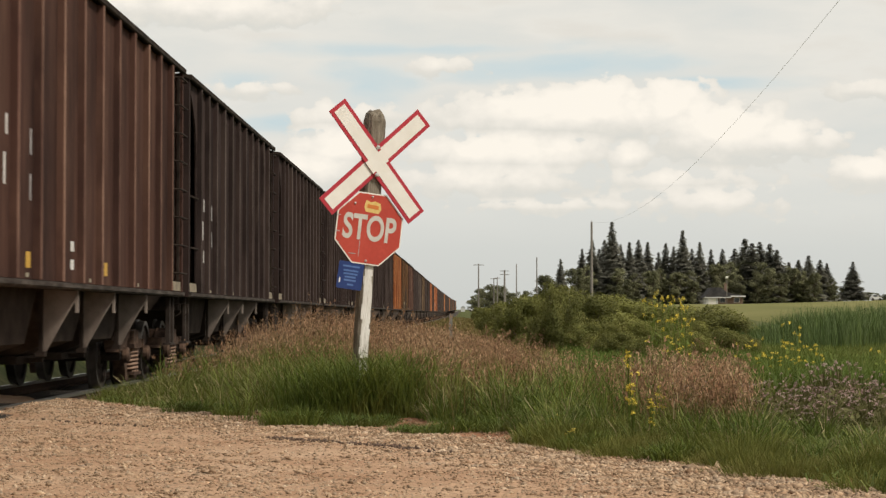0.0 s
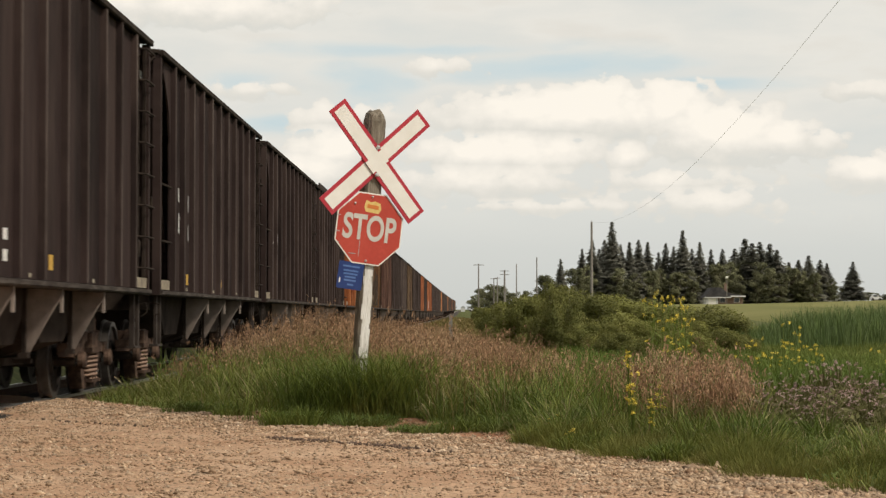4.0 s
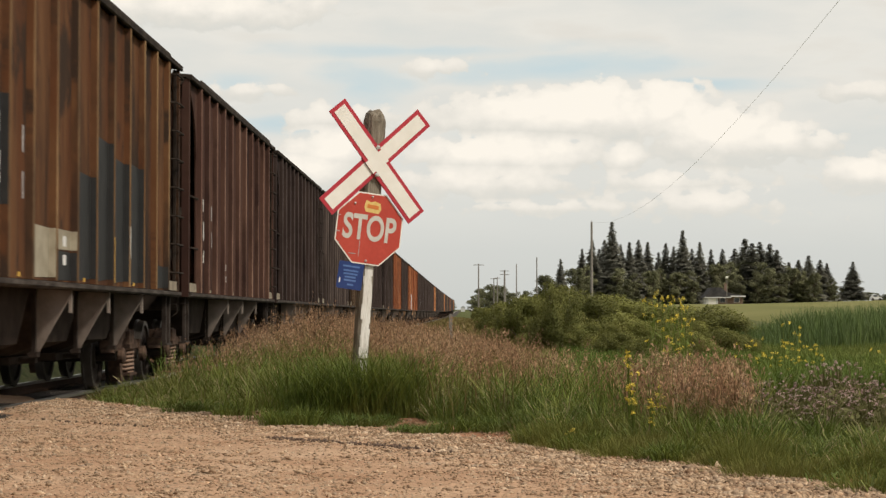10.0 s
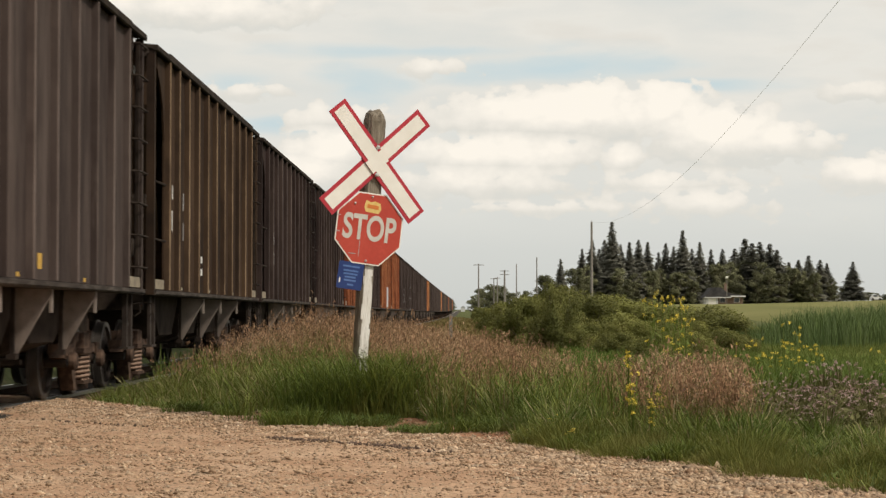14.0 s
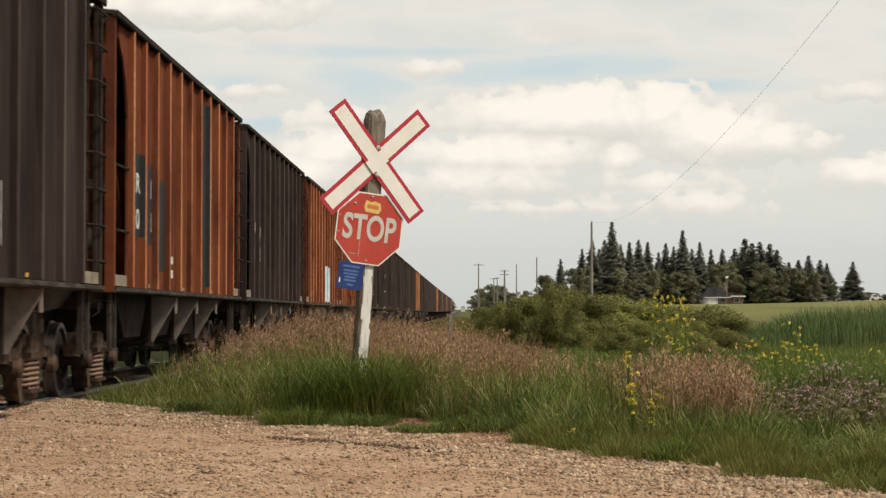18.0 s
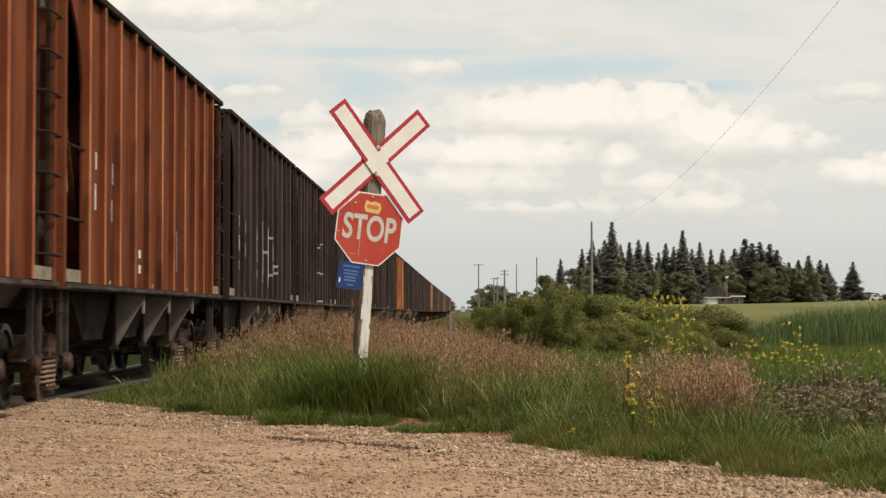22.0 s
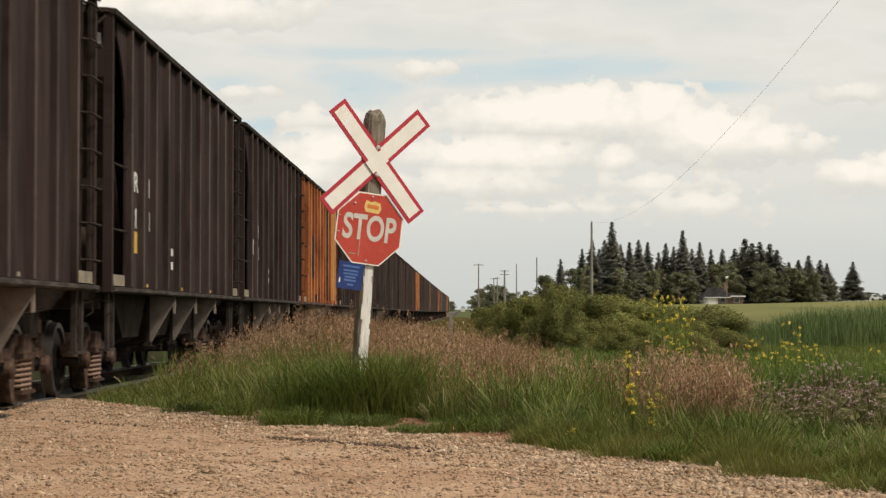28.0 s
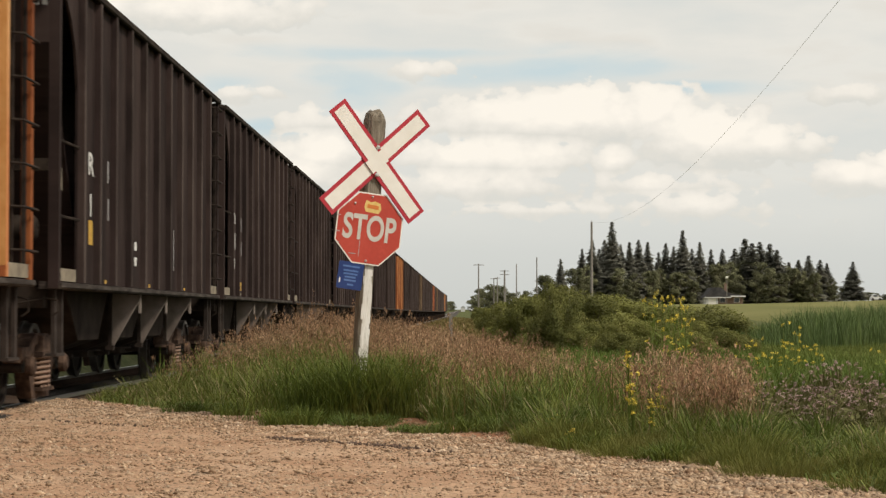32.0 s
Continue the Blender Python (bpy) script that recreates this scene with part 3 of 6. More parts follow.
def sky_material():
    m = bpy.data.materials.new("cloudy_sky")
    m.use_nodes = True
    n, l = m.node_tree.nodes, m.node_tree.links
    n.clear()
    out, em = n.new("ShaderNodeOutputMaterial"), n.new("ShaderNodeEmission")
    l.new(em.outputs[0], out.inputs["Surface"])
    tc = n.new("ShaderNodeTexCoord")
    sep = n.new("ShaderNodeSeparateXYZ")
    l.new(tc.outputs["Object"], sep.inputs[0])

    def math_node(op, a, b=None, c=None, clamp=False):
        x = n.new("ShaderNodeMath")
        x.operation, x.use_clamp = op, clamp
        for i, q in enumerate((a, b, c)):
            if q is None:
                continue
            if isinstance(q, (int, float)):
                x.inputs[i].default_value = q
            else:
                l.new(q, x.inputs[i])
        return x.outputs[0]

    az = math_node("MULTIPLY", math_node("DIVIDE", sep.outputs["X"], sep.outputs["Y"]), 1000.0)
    el = math_node("MULTIPLY", math_node("DIVIDE", sep.outputs["Z"], sep.outputs["Y"]), 1000.0)
    pos = n.new("ShaderNodeCombineXYZ")
    l.new(az, pos.inputs["X"])
    l.new(el, pos.inputs["Y"])

    def fbm(scale, stretch, detail=8, rough=0.58):
        mp = n.new("ShaderNodeMapping")
        mp.inputs["Scale"].default_value = (stretch[0], stretch[1], 1)
        l.new(pos.outputs[0], mp.inputs["Vector"])
        z = n.new("ShaderNodeTexNoise")
        z.inputs["Scale"].default_value, z.inputs["Detail"].default_value, z.inputs["Roughness"].default_value = scale, detail, rough
        l.new(mp.outputs["Vector"], z.inputs["Vector"])
        return z.outputs["Fac"]

    puff = fbm(0.075, (1, 1.35), 8, 0.50)
    soft = fbm(0.022, (0.55, 1.9), 6, 0.5)
    dens = None
    lit = None
    for x, y, w, h, s in CLOUDS:
        d = n.new("ShaderNodeVectorMath")
        d.operation = "SUBTRACT"
        l.new(pos.outputs[0], d.inputs[0])
        d.inputs[1].default_value = (x, y, 0)
        e = n.new("ShaderNodeVectorMath")
        e.operation = "MULTIPLY"
        l.new(d.outputs[0], e.inputs[0])
        e.inputs[1].default_value = (1 / w, 1 / h, 0)
        ln = n.new("ShaderNodeVectorMath")
        ln.operation = "LENGTH"
        l.new(e.outputs[0], ln.inputs[0])
        v = math_node("MULTIPLY_ADD", ln.outputs["Value"], -s, 1.30 * s)
        sp = n.new("ShaderNodeSeparateXYZ")
        l.new(e.outputs[0], sp.inputs[0])
        top = math_node("MULTIPLY_ADD", sp.outputs["Y"], 0.55, 0.55)
        key = math_node("MULTIPLY", math_node("MAXIMUM", math_node("ADD", v, 0.25), 0.0), top)
        dens = v if dens is None else math_node("MAXIMUM", dens, v)
        lit = key if lit is None else math_node("MAXIMUM", lit, key)
    shape = math_node("ADD", dens, math_node("MULTIPLY_ADD", puff, 1.9, -0.95))
    shade = math_node("ADD", lit, math_node("MULTIPLY_ADD", puff, 0.9, -0.45))

    def ramp(fac, stops):
        r = n.new("ShaderNodeValToRGB")
        e = r.color_ramp.elements
        e[0].position, e[0].color = stops[0][0], (*stops[0][1], 1)
        e[1].position, e[1].color = stops[-1][0], (*stops[-1][1], 1)
        for p, c in stops[1:-1]:
            e.new(p).color = (*c, 1)
        l.new(fac, r.inputs["Fac"])
        return r.outputs["Color"]

    def blend(f, a, b):
        x = n.new("ShaderNodeMix")
        x.data_type = "RGBA"
        l.new(f, x.inputs[0])
        l.new(a, x.inputs[6])
        l.new(b, x.inputs[7])
        return x.outputs[2]

    # open sky: a thin grey-white veil with a few pale blue openings
    gap = None
    for x, y, w, h in GAPS:
        d = n.new("ShaderNodeVectorMath")
        d.operation = "SUBTRACT"
        l.new(pos.outputs[0], d.inputs[0])
        d.inputs[1].default_value = (x, y, 0)
        e = n.new("ShaderNodeVectorMath")
        e.operation = "MULTIPLY"
        l.new(d.outputs[0], e.inputs[0])
        e.inputs[1].default_value = (1 / w, 1 / h, 0)
        ln = n.new("ShaderNodeVectorMath")
        ln.operation = "LENGTH"
        l.new(e.outputs[0], ln.inputs[0])
        v = math_node("SUBTRACT", 1.25, ln.outputs["Value"])
        gap = v if gap is None else math_node("MAXIMUM", gap, v)
    gap = math_node("ADD", math_node("MAXIMUM", gap, -0.2), math_node("MULTIPLY_ADD", soft, 2.6, -1.45))
    veil = ramp(soft, [(0.30, (0.710, 0.720, 0.682)), (0.45, (0.761, 0.750, 0.697)), (0.55, (0.802, 0.780, 0.717)), (0.66, (0.771, 0.740, 0.673)), (0.8, (0.690, 0.660, 0.595))])
    blue = ramp(gap, [(0.0, (0.751, 0.745, 0.697)), (0.55, (0.670, 0.720, 0.707)), (1.0, (0.589, 0.690, 0.712))])
    veil = blend(math_node("MULTIPLY", gap, 1.6, clamp=True), veil, blue)
    low = ramp(math_node("MULTIPLY", el, 0.01, clamp=True), [(0.0, (0.600, 0.612, 0.582)), (0.5, (0.690, 0.697, 0.657)), (1.0, (0.748, 0.742, 0.690))])
    base = blend(math_node("MULTIPLY", math_node("SUBTRACT", el, 30.0), 1 / 60.0, clamp=True), low, veil)
    cloud = ramp(shade, [(0.05, (0.720, 0.708, 0.652)), (0.22, (0.765, 0.738, 0.670)), (0.46, (0.865, 0.822, 0.742)), (0.75, (0.985, 0.922, 0.820))])
    edge = n.new("ShaderNodeMapRange")
    edge.interpolation_type = "SMOOTHSTEP"
    edge.inputs["From Min"].default_value, edge.inputs["From Max"].default_value = 0.04, 0.26
    l.new(shape, edge.inputs["Value"])
    em.inputs["Strength"].default_value = 1.0
    l.new(blend(edge.outputs["Result"], base, cloud), em.inputs["Color"])
    return m


def build_sky():
    n_az, n_el, r = 40, 16, 4200.0
    g = Geo()
    for j in range(n_el + 1):
        for i in range(n_az + 1):
            a, e = radians(-32 + 64 * i / n_az), radians(-2.5 + 30 * j / n_el)
            g.v.append((r * math.sin(a) * math.cos(e), r * math.cos(a) * math.cos(e), r * math.sin(e)))
    w = n_az + 1
    g.f = [(j * w + i, j * w + i + 1, (j + 1) * w + i + 1, (j + 1) * w + i) for j in range(n_el) for i in range(n_az)]
    ob = new("backdrop", g.mesh("backdrop", sky_material(), True))
    ob.visible_shadow = False
    return tagged(ob, "pale sky with drifting cream-white cumulus clouds", "sky", kind="structure")


build_ground()
build_field()
ROAD = build_road()
build_verge_soil()
build_track()
SKY = build_sky()


# ---- the hopper cars ----
CAR_PITCH, SPEED, CAR_HALF = 14.58, 0.805, 6.84     # metres from car to car, cars a second, half a roof
RIBS = [-5.46, -4.48, -3.42, -2.28, -1.14, 0.0, 1.14, 2.28, 3.42, 4.50, 5.62]
SHEET_X, RIB_X = 1.535, 1.618       # half-width to the side sheet and to the rib faces
TRUCK_Y, WHEEL_R, AXLE = 5.25, 0.457, 0.89
BODY_PARTS = []


def wheelset_mesh():
    g = Geo()
    prof = [(-0.03, 0.12), (-0.03, 0.38), (-0.065, 0.40), (-0.065, 0.485), (-0.035, 0.487), (-0.03, WHEEL_R + 0.004), (0.07, WHEEL_R), (0.07, 0.395), (0.03, 0.38), (0.03, 0.20), (0.07, 0.17), (0.07, 0.12)]
    for s in (-1, 1):
        g.lathe([(s * (GAUGE + x), r) for x, r in (prof if s > 0 else prof[::-1])], 30)
        for k in range(6):       # lightening marks on the plate
            a = 2 * math.pi * k / 6
            g.box(s * (GAUGE + 0.03), s * (GAUGE + 0.036), -0.03, 0.03, 0.24, 0.35, Euler((a, 0, 0)).to_matrix().to_4x4())
    g.lathe([(-1.08, 0.02), (-1.08, 0.075), (-0.6, 0.085), (0.6, 0.085), (1.08, 0.075), (1.08, 0.02)], 12)
    me = g.mesh("wheelset", M_WHEEL)
    me.materials.append(M_TREAD)
    for p in me.polygons:
        if all(math.hypot(me.vertices[i].co.y, me.vertices[i].co.z) > 0.39 for i in p.vertices):
            p.material_index = 1
    return me


def side_frame_geo():
    """Cast frame: arched top chord, sagging tension chord and columns round the spring window."""
    g = Geo()
    top = [(-1.12, 0.50), (-0.98, 0.64), (-0.62, 0.66), (-0.35, 0.80), (0.35, 0.80), (0.62, 0.66), (0.98, 0.64), (1.12, 0.50), (0.98, 0.48), (0.80, 0.54), (0.58, 0.55), (0.32, 0.68), (-0.32, 0.68), (-0.58, 0.55), (-0.80, 0.54), (-0.98, 0.48)]
    g.prism(top, -0.09, 0.09)
    bot = [(-0.72, 0.56), (-0.56, 0.56), (-0.36, 0.19), (0.36, 0.19), (0.56, 0.56), (0.72, 0.56), (0.44, 0.09), (-0.44, 0.09)]
    g.prism(bot, -0.08, 0.08)
    for s in (-1, 1):
        g.box(-0.07, 0.07, s * 0.34 - 0.05, s * 0.34 + 0.05, 0.15, 0.72)
        g.box(-0.02, 0.17, s * 0.15 - 0.15, s * 0.15 + 0.15, 0.54, 0.60)
        g.box(-0.11, 0.11, s * 0.98 - 0.10, s * 0.98 + 0.10, 0.52, 0.66)
    return g


def coil_geo():
    g = Geo()
    pts = [(0.075 * math.cos(a), 0.075 * math.sin(a), 0.205 + 0.335 * a / (2 * math.pi * 6)) for a in np.linspace(0, 2 * math.pi * 6, 55)]
    return g.tube(pts, 0.020, n=5)


def build_truck(car, y, meshes):
    truck = part("truck", meshes["bolster"], None, car, m=pose(0, y, 0))
    for s in (-1, 1):
        part("side_frame", meshes["frame"], None, truck, m=pose(s * 1.0, 0, 0))
        for k in (-0.19, 0.0, 0.19):
            part("spring", meshes["coil"], None, truck, m=pose(s * 1.06, k, 0))
        part("spring_plate", meshes["plate"], None, truck, m=pose(s * 1.02, 0, 0))
        for a in (-AXLE, AXLE):
            part("bearing_cap", meshes["cap"], None, truck, m=pose(s * 1.12, a, WHEEL_R))
    for a in (-AXLE, AXLE):
        part("wheelset", meshes["wheelset"], None, truck, m=pose(0, a, WHEEL_R))


def build_car(name):
    car = new(name)
    P = PAINT["black"]

    def body(nm, g, label="", m=None):
        ob = part(nm, g, P, car, label, m=m)
        return ob

    side = [(-5.52, 1.36), (5.68, 1.36), (5.68, 3.60), (5.80, 3.95), (6.00, 4.25), (6.30, 4.45), (6.30, 4.63), (-6.22, 4.63), (-6.22, 4.45), (-5.90, 4.22), (-5.66, 3.92), (-5.52, 3.50)]
    z0, z1 = 1.36, 4.62
    depth = RIB_X - SHEET_X
    sec = [(0.0, -0.050), (0.0, 0.022), (depth - 0.012, 0.022), (depth, 0.014), (depth, -0.022), (depth - 0.012, -0.030)]
    for s in (-1, 1):
        g = Geo()
        if s > 0:
            g.prism(side, SHEET_X - 0.03, SHEET_X)
        else:       # the side turned away is pressed in one sheet
            edge = [(-1.515, -5.68), (-1.515, 5.68), (-1.545, 5.68)]
            for y in reversed(RIBS):
                edge += [(-1.545, y + 0.06), (-1.595, y + 0.03), (-1.595, y - 0.03), (-1.545, y - 0.06)]
            g.prism(edge + [(-1.545, -5.68)], z0, z1, "z")
        body("side_sheet", g)
    rib = Geo()
    rib.add([(x, y, z) for z in (z0, z1) for x, y in sec], [(5, 4, 3, 2, 1, 0), (6, 7, 8, 9, 10, 11)] + [(k, (k + 1) % 6, (k + 1) % 6 + 6, k + 6) for k in range(6)])
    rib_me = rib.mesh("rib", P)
    rib_me.materials.append(EDGE_LIT["black"])
    # outer faces take the paler copy that stands for caught light
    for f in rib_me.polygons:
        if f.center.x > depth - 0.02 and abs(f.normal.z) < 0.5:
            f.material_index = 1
    for y in RIBS:
        body("rib", rib_me, m=pose(SHEET_X, y, 0))
    roof = Geo()
    roof.prism([(-1.62, 4.62), (-1.62, 4.70), (-1.53, 4.71), (0, 4.80), (1.53, 4.71), (1.63, 4.70), (1.63, 4.635), (1.61, 4.62), (1.53, 4.66), (-1.53, 4.66), (-1.57, 4.62)], -CAR_HALF, CAR_HALF, "y")
    part("roof", roof, M_UNDER, car)
    walk_g = Geo().box(-0.3, 0.3, -6.9, 6.9, 4.84, 4.87)
    for y in np.arange(-6, 6.1, 2.0):
        walk_g.box(-0.28, 0.28, y - 0.03, y + 0.03, 4.78, 4.84)
    part("running_board", walk_g, M_UNDER, car)
    for s in (-1, 1):
        sill = Geo().prism([(1.38 * s, 1.28), (1.605 * s, 1.28), (1.625 * s, 1.30), (1.625 * s, 1.345), (1.50 * s, 1.36), (1.38 * s, 1.36)], -6.80, 6.80, "y")
        part("side_sill", sill, M_SILL, car)
    for s in (-1, 1):
        e = Geo()
        e.prism([(s * 6.40, 3.92), (s * 6.43, 3.92), (s * 4.73, 1.36), (s * 4.68, 1.36)], -1.42, 1.42)
        e.prism([(s * 6.40, 3.92), (s * 6.43, 3.92), (s * 6.43, 4.66), (s * 6.40, 4.66)], -1.45, 1.45)
        body("end_sheet", e)
        e = Geo()
        for x in (-0.75, 0.0, 0.75):
            e.box(x - 0.05, x + 0.05, s * 6.33 - 0.06, s * 6.33 + 0.06, 1.36, 3.95)
        e.box(-1.4, 1.4, s * 6.33 - 0.05, s * 6.33 + 0.05, 2.55, 2.68)
        part("end_framing", e, M_UNDER, car)
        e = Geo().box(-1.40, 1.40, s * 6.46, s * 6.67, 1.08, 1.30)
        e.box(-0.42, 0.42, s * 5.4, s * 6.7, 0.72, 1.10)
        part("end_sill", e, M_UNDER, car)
        for q in (-1, 1):
            post = Geo().box(q * 1.48, q * 1.59, s * 6.76, s * 6.82, 1.285, 4.64)
            post.box(q * 1.55, q * 1.59, s * 6.70, s * 6.76, 1.285, 4.64)
            body("corner_post", post)
            stp = Geo().box(q * 1.46, q * 1.50, s * 6.45, s * 6.55, 0.60, 1.30)
            stp.box(q * 1.40, q * 1.52, s * 6.1, s * 6.57, 0.57, 0.60)
            stp.box(q * 1.44, q * 1.50, s * 6.10, s * 6.18, 0.60, 1.30)
            part("sill_step", stp, M_STEP, car)
            part("end_plate", Geo().box(q * 1.53, q * 1.575, s * 5.80, s * 6.69, 1.365, 1.50), M_ENDSILL, car, "chipped pale steel plate")
        part("coupler", Geo().box(-0.09, 0.09, s * 6.6, s * 7.24, 0.78, 0.96).box(-0.17, 0.17, s * 7.0, s * 7.26, 0.70, 1.02).box(0.05, 0.16, s * 7.1, s * 7.36, 0.74, 0.98), M_TRUCK, car)
        lever = Geo().tube([(0.5, s * 6.73, 1.02), (1.1, s * 6.73, 1.12), (1.46, s * 6.73, 1.18), (1.56, s * 6.74, 1.16), (1.57, s * 6.74, 1.04), (1.50, s * 6.73, 0.99)], 0.011, n=5)
        part("uncoupling_lever", lever, M_UNDER, car)
        hose = Geo().tube([(0.4, s * 6.7, 1.0), (0.42, s * 6.85, 0.72), (0.40, s * 7.05, 0.55), (0.36, s * 7.27, 0.52)], 0.022)
        part("air_hose", hose, M_UNDER, car)
        hook = Geo().tube([(1.45, s * 6.68, 4.55), (1.5, s * 6.84, 4.60), (1.42, s * 6.90, 4.52), (1.3, s * 6.70, 4.45)], 0.018)
        part("roof_grab_iron", hook, M_HOPPER, car)
    # ladders at the trailing corner, two grab irons at the leading one; the other side the same turned round
    for q in (-1, 1):
        lad = Geo()
        for y in (6.02, 6.58):
            lad.box(q * 1.53, q * 1.57, q * y - 0.016, q * y + 0.016, 1.36, 4.62)
        ladder = part("ladder", lad, M_HOPPER, car)
        for k in range(8):
            z = 1.62 + 0.41 * k
            if q < 0:
                continue
            part("rung", Geo().tube([(q * 1.56, q * 5.98, z), (q * 1.66, q * 6.02, z), (q * 1.66, q * 6.70, z), (q * 1.54, q * 6.74, z)], 0.015, n=5), M_HOPPER, ladder)
        for z in (2.05, 2.85):
            part("grab_iron", Geo().tube([(q * 1.53, -q * 5.54, z), (q * 1.57, -q * 5.62, z), (q * 1.57, -q * 6.66, z), (q * 1.53, -q * 6.72, z)], 0.016, n=5), M_HOPPER, car)
    # brake gear on the leading platform
    part("release_handle", Geo().prism([(-6.06, 2.60), (-6.00, 2.60), (-5.97, 2.36), (-6.09, 2.36)], 1.44, 1.455).box(1.443, 1.452, -6.04, -6.02, 2.60, 2.84), M_ENDSILL, car, "pale hanging release handle")
    part("brake_cylinder", Geo().lathe([(-0.3, 0.01), (-0.3, 0.13), (0.25, 0.15), (0.3, 0.1), (0.3, 0.01)], 14, (0.9, -6.05, 1.95)), M_UNDER, car, smooth=True)
    part("air_reservoir", Geo().lathe([(-0.5, 0.01), (-0.46, 0.16), (-0.4, 0.2), (0.4, 0.2), (0.46, 0.16), (0.5, 0.01)], 16, (0.2, -6.0, 1.62)), M_UNDER, car, smooth=True)
    part("brake_wheel", Geo().lathe([(0.0, 0.24), (0.02, 0.26), (0.04, 0.24), (0.02, 0.22)], 18).box(0.01, 0.03, -0.24, 0.24, -0.02, 0.02).box(0.01, 0.03, -0.02, 0.02, -0.24, 0.24), M_UNDER, car, m=pose(-0.6, -6.75, 3.2, 0, 0, 90))
    # hopper bays under the sill
    for y0, y1 in ((-4.35, -1.50), (-1.42, 1.42), (1.50, 4.35)):
        c = (y0 + y1) / 2
        if y0 < -2:
            c += 0.35
        if y1 > 2:
            c -= 0.35
        g = Geo()
        top = [(-1.17, y0), (1.17, y0), (1.17, y1), (-1.17, y1)]
        mid = [(-1.13, y0 + 0.75 * (c - 0.42 - y0)), (1.13, y0 + 0.75 * (c - 0.42 - y0)), (1.13, y1 + 0.75 * (c + 0.42 - y1)), (-1.13, y1 + 0.75 * (c + 0.42 - y1))]
        low = [(-0.62, c - 0.42), (0.62, c - 0.42), (0.62, c + 0.42), (-0.62, c + 0.42)]
        g.add([(x, y, 1.32) for x, y in top] + [(x, y, 0.70) for x, y in mid] + [(x, y, 0.52) for x, y in low],
              [(0, 1, 5, 4), (1, 2, 6, 5), (2, 3, 7, 6), (3, 0, 4, 7), (4, 5, 9, 8), (5, 6, 10, 9), (6, 7, 11, 10), (7, 4, 8, 11), (8, 9, 10, 11)])
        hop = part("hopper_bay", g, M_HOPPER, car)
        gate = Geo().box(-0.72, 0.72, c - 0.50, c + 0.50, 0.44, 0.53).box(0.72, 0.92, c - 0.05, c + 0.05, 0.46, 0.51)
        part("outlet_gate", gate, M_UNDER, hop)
    for y in (-1.15, 1.20, 3.70):
        for s in (-1, 1):
            g = Geo()
            g.prism([(s * 1.12, 1.29), (s * 1.53, 1.27), (s * 1.55, 1.23), (s * 1.19, 0.62), (s * 1.12, 0.58)], y, y + 0.02, "y")
            g.prism([(s * 1.555, 1.25), (s * 1.535, 1.25), (s * 1.175, 0.62), (s * 1.195, 0.60)], y - 0.016, y, "y")
            g.box(s * 1.51, s * 1.54, y + 0.018, y + 0.075, 1.03, 1.28)
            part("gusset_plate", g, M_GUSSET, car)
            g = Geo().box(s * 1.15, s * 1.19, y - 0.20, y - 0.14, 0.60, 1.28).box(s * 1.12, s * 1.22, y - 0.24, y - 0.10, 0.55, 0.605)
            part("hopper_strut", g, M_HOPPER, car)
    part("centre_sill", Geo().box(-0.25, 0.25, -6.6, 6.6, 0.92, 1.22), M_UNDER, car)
    meshes = {
        "bolster": Geo().box(-1.15, 1.15, -0.2, 0.2, 0.54, 0.78).box(-0.35, 0.35, -0.35, 0.35, 0.78, 0.95).mesh("truck", M_TRUCK),
        "frame": side_frame_geo().mesh("side_frame", M_TRUCK),
        "coil": coil_geo().mesh("spring", M_SPRING, True),
        "plate": Geo().box(-0.08, 0.15, -0.30, 0.30, 0.165, 0.205).mesh("spring_plate", M_TRUCK),
        "cap": Geo().lathe([(0.0, 0.01), (0.0, 0.11), (0.06, 0.11), (0.09, 0.07), (0.09, 0.01)], 14).mesh("bearing_cap", M_TRUCK),
        "wheelset": wheelset_mesh(),
    }
    build_truck(car, -TRUCK_Y, meshes)
    build_truck(car, TRUCK_Y, meshes)
    return car


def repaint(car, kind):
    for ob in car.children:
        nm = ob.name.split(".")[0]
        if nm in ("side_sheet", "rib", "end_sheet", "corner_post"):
            for slot, paint in zip(ob.material_slots, (PAINT[kind], EDGE_LIT[kind])):
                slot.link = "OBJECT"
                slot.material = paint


SMALL = {"uncoupling_lever", "spring", "spring_plate", "bearing_cap", "rung", "grab_iron", "roof_grab_iron", "air_hose", "brake_wheel", "brake_cylinder", "air_reservoir",
         "sill_step", "end_plate", "end_framing", "hopper_strut", "outlet_gate", "ladder", "running_board", "gusset_plate", "corner_post"}


def strip_far(car):
    """Far cars never come near: only their larger parts remain."""
    for ob in list(car.children_recursive):
        if ob.name.split(".")[0] in SMALL:
            bpy.data.objects.remove(ob)


KIND = {0: "brown", 7: "amber", 8: "patchy", 9: "brown", 11: "grey", 12: "olive", 15: "orange", 17: "orange", 18: "orange", 25: "amber",
        33: "amber", 37: "olive", 42: "orange", 44: "olive", 51: "amber", 52: "olive"}
WORDS = {"black": "soot-black", "brown": "dark brown", "amber": "faded amber-orange", "orange": "rusty orange", "patchy": "rusty, soot-patched",
         "grey": "weathered grey", "olive": "yellow-streaked brown"}


# the train loses a little speed on the way; the couplings' slack differs from car to car (both in car lengths)
DRIFT_T, DRIFT = [0, 6, 12, 18, 22, 26, 32], [-0.008, -0.008, 0.002, 0.008, 0.034, 0.042, 0.042]
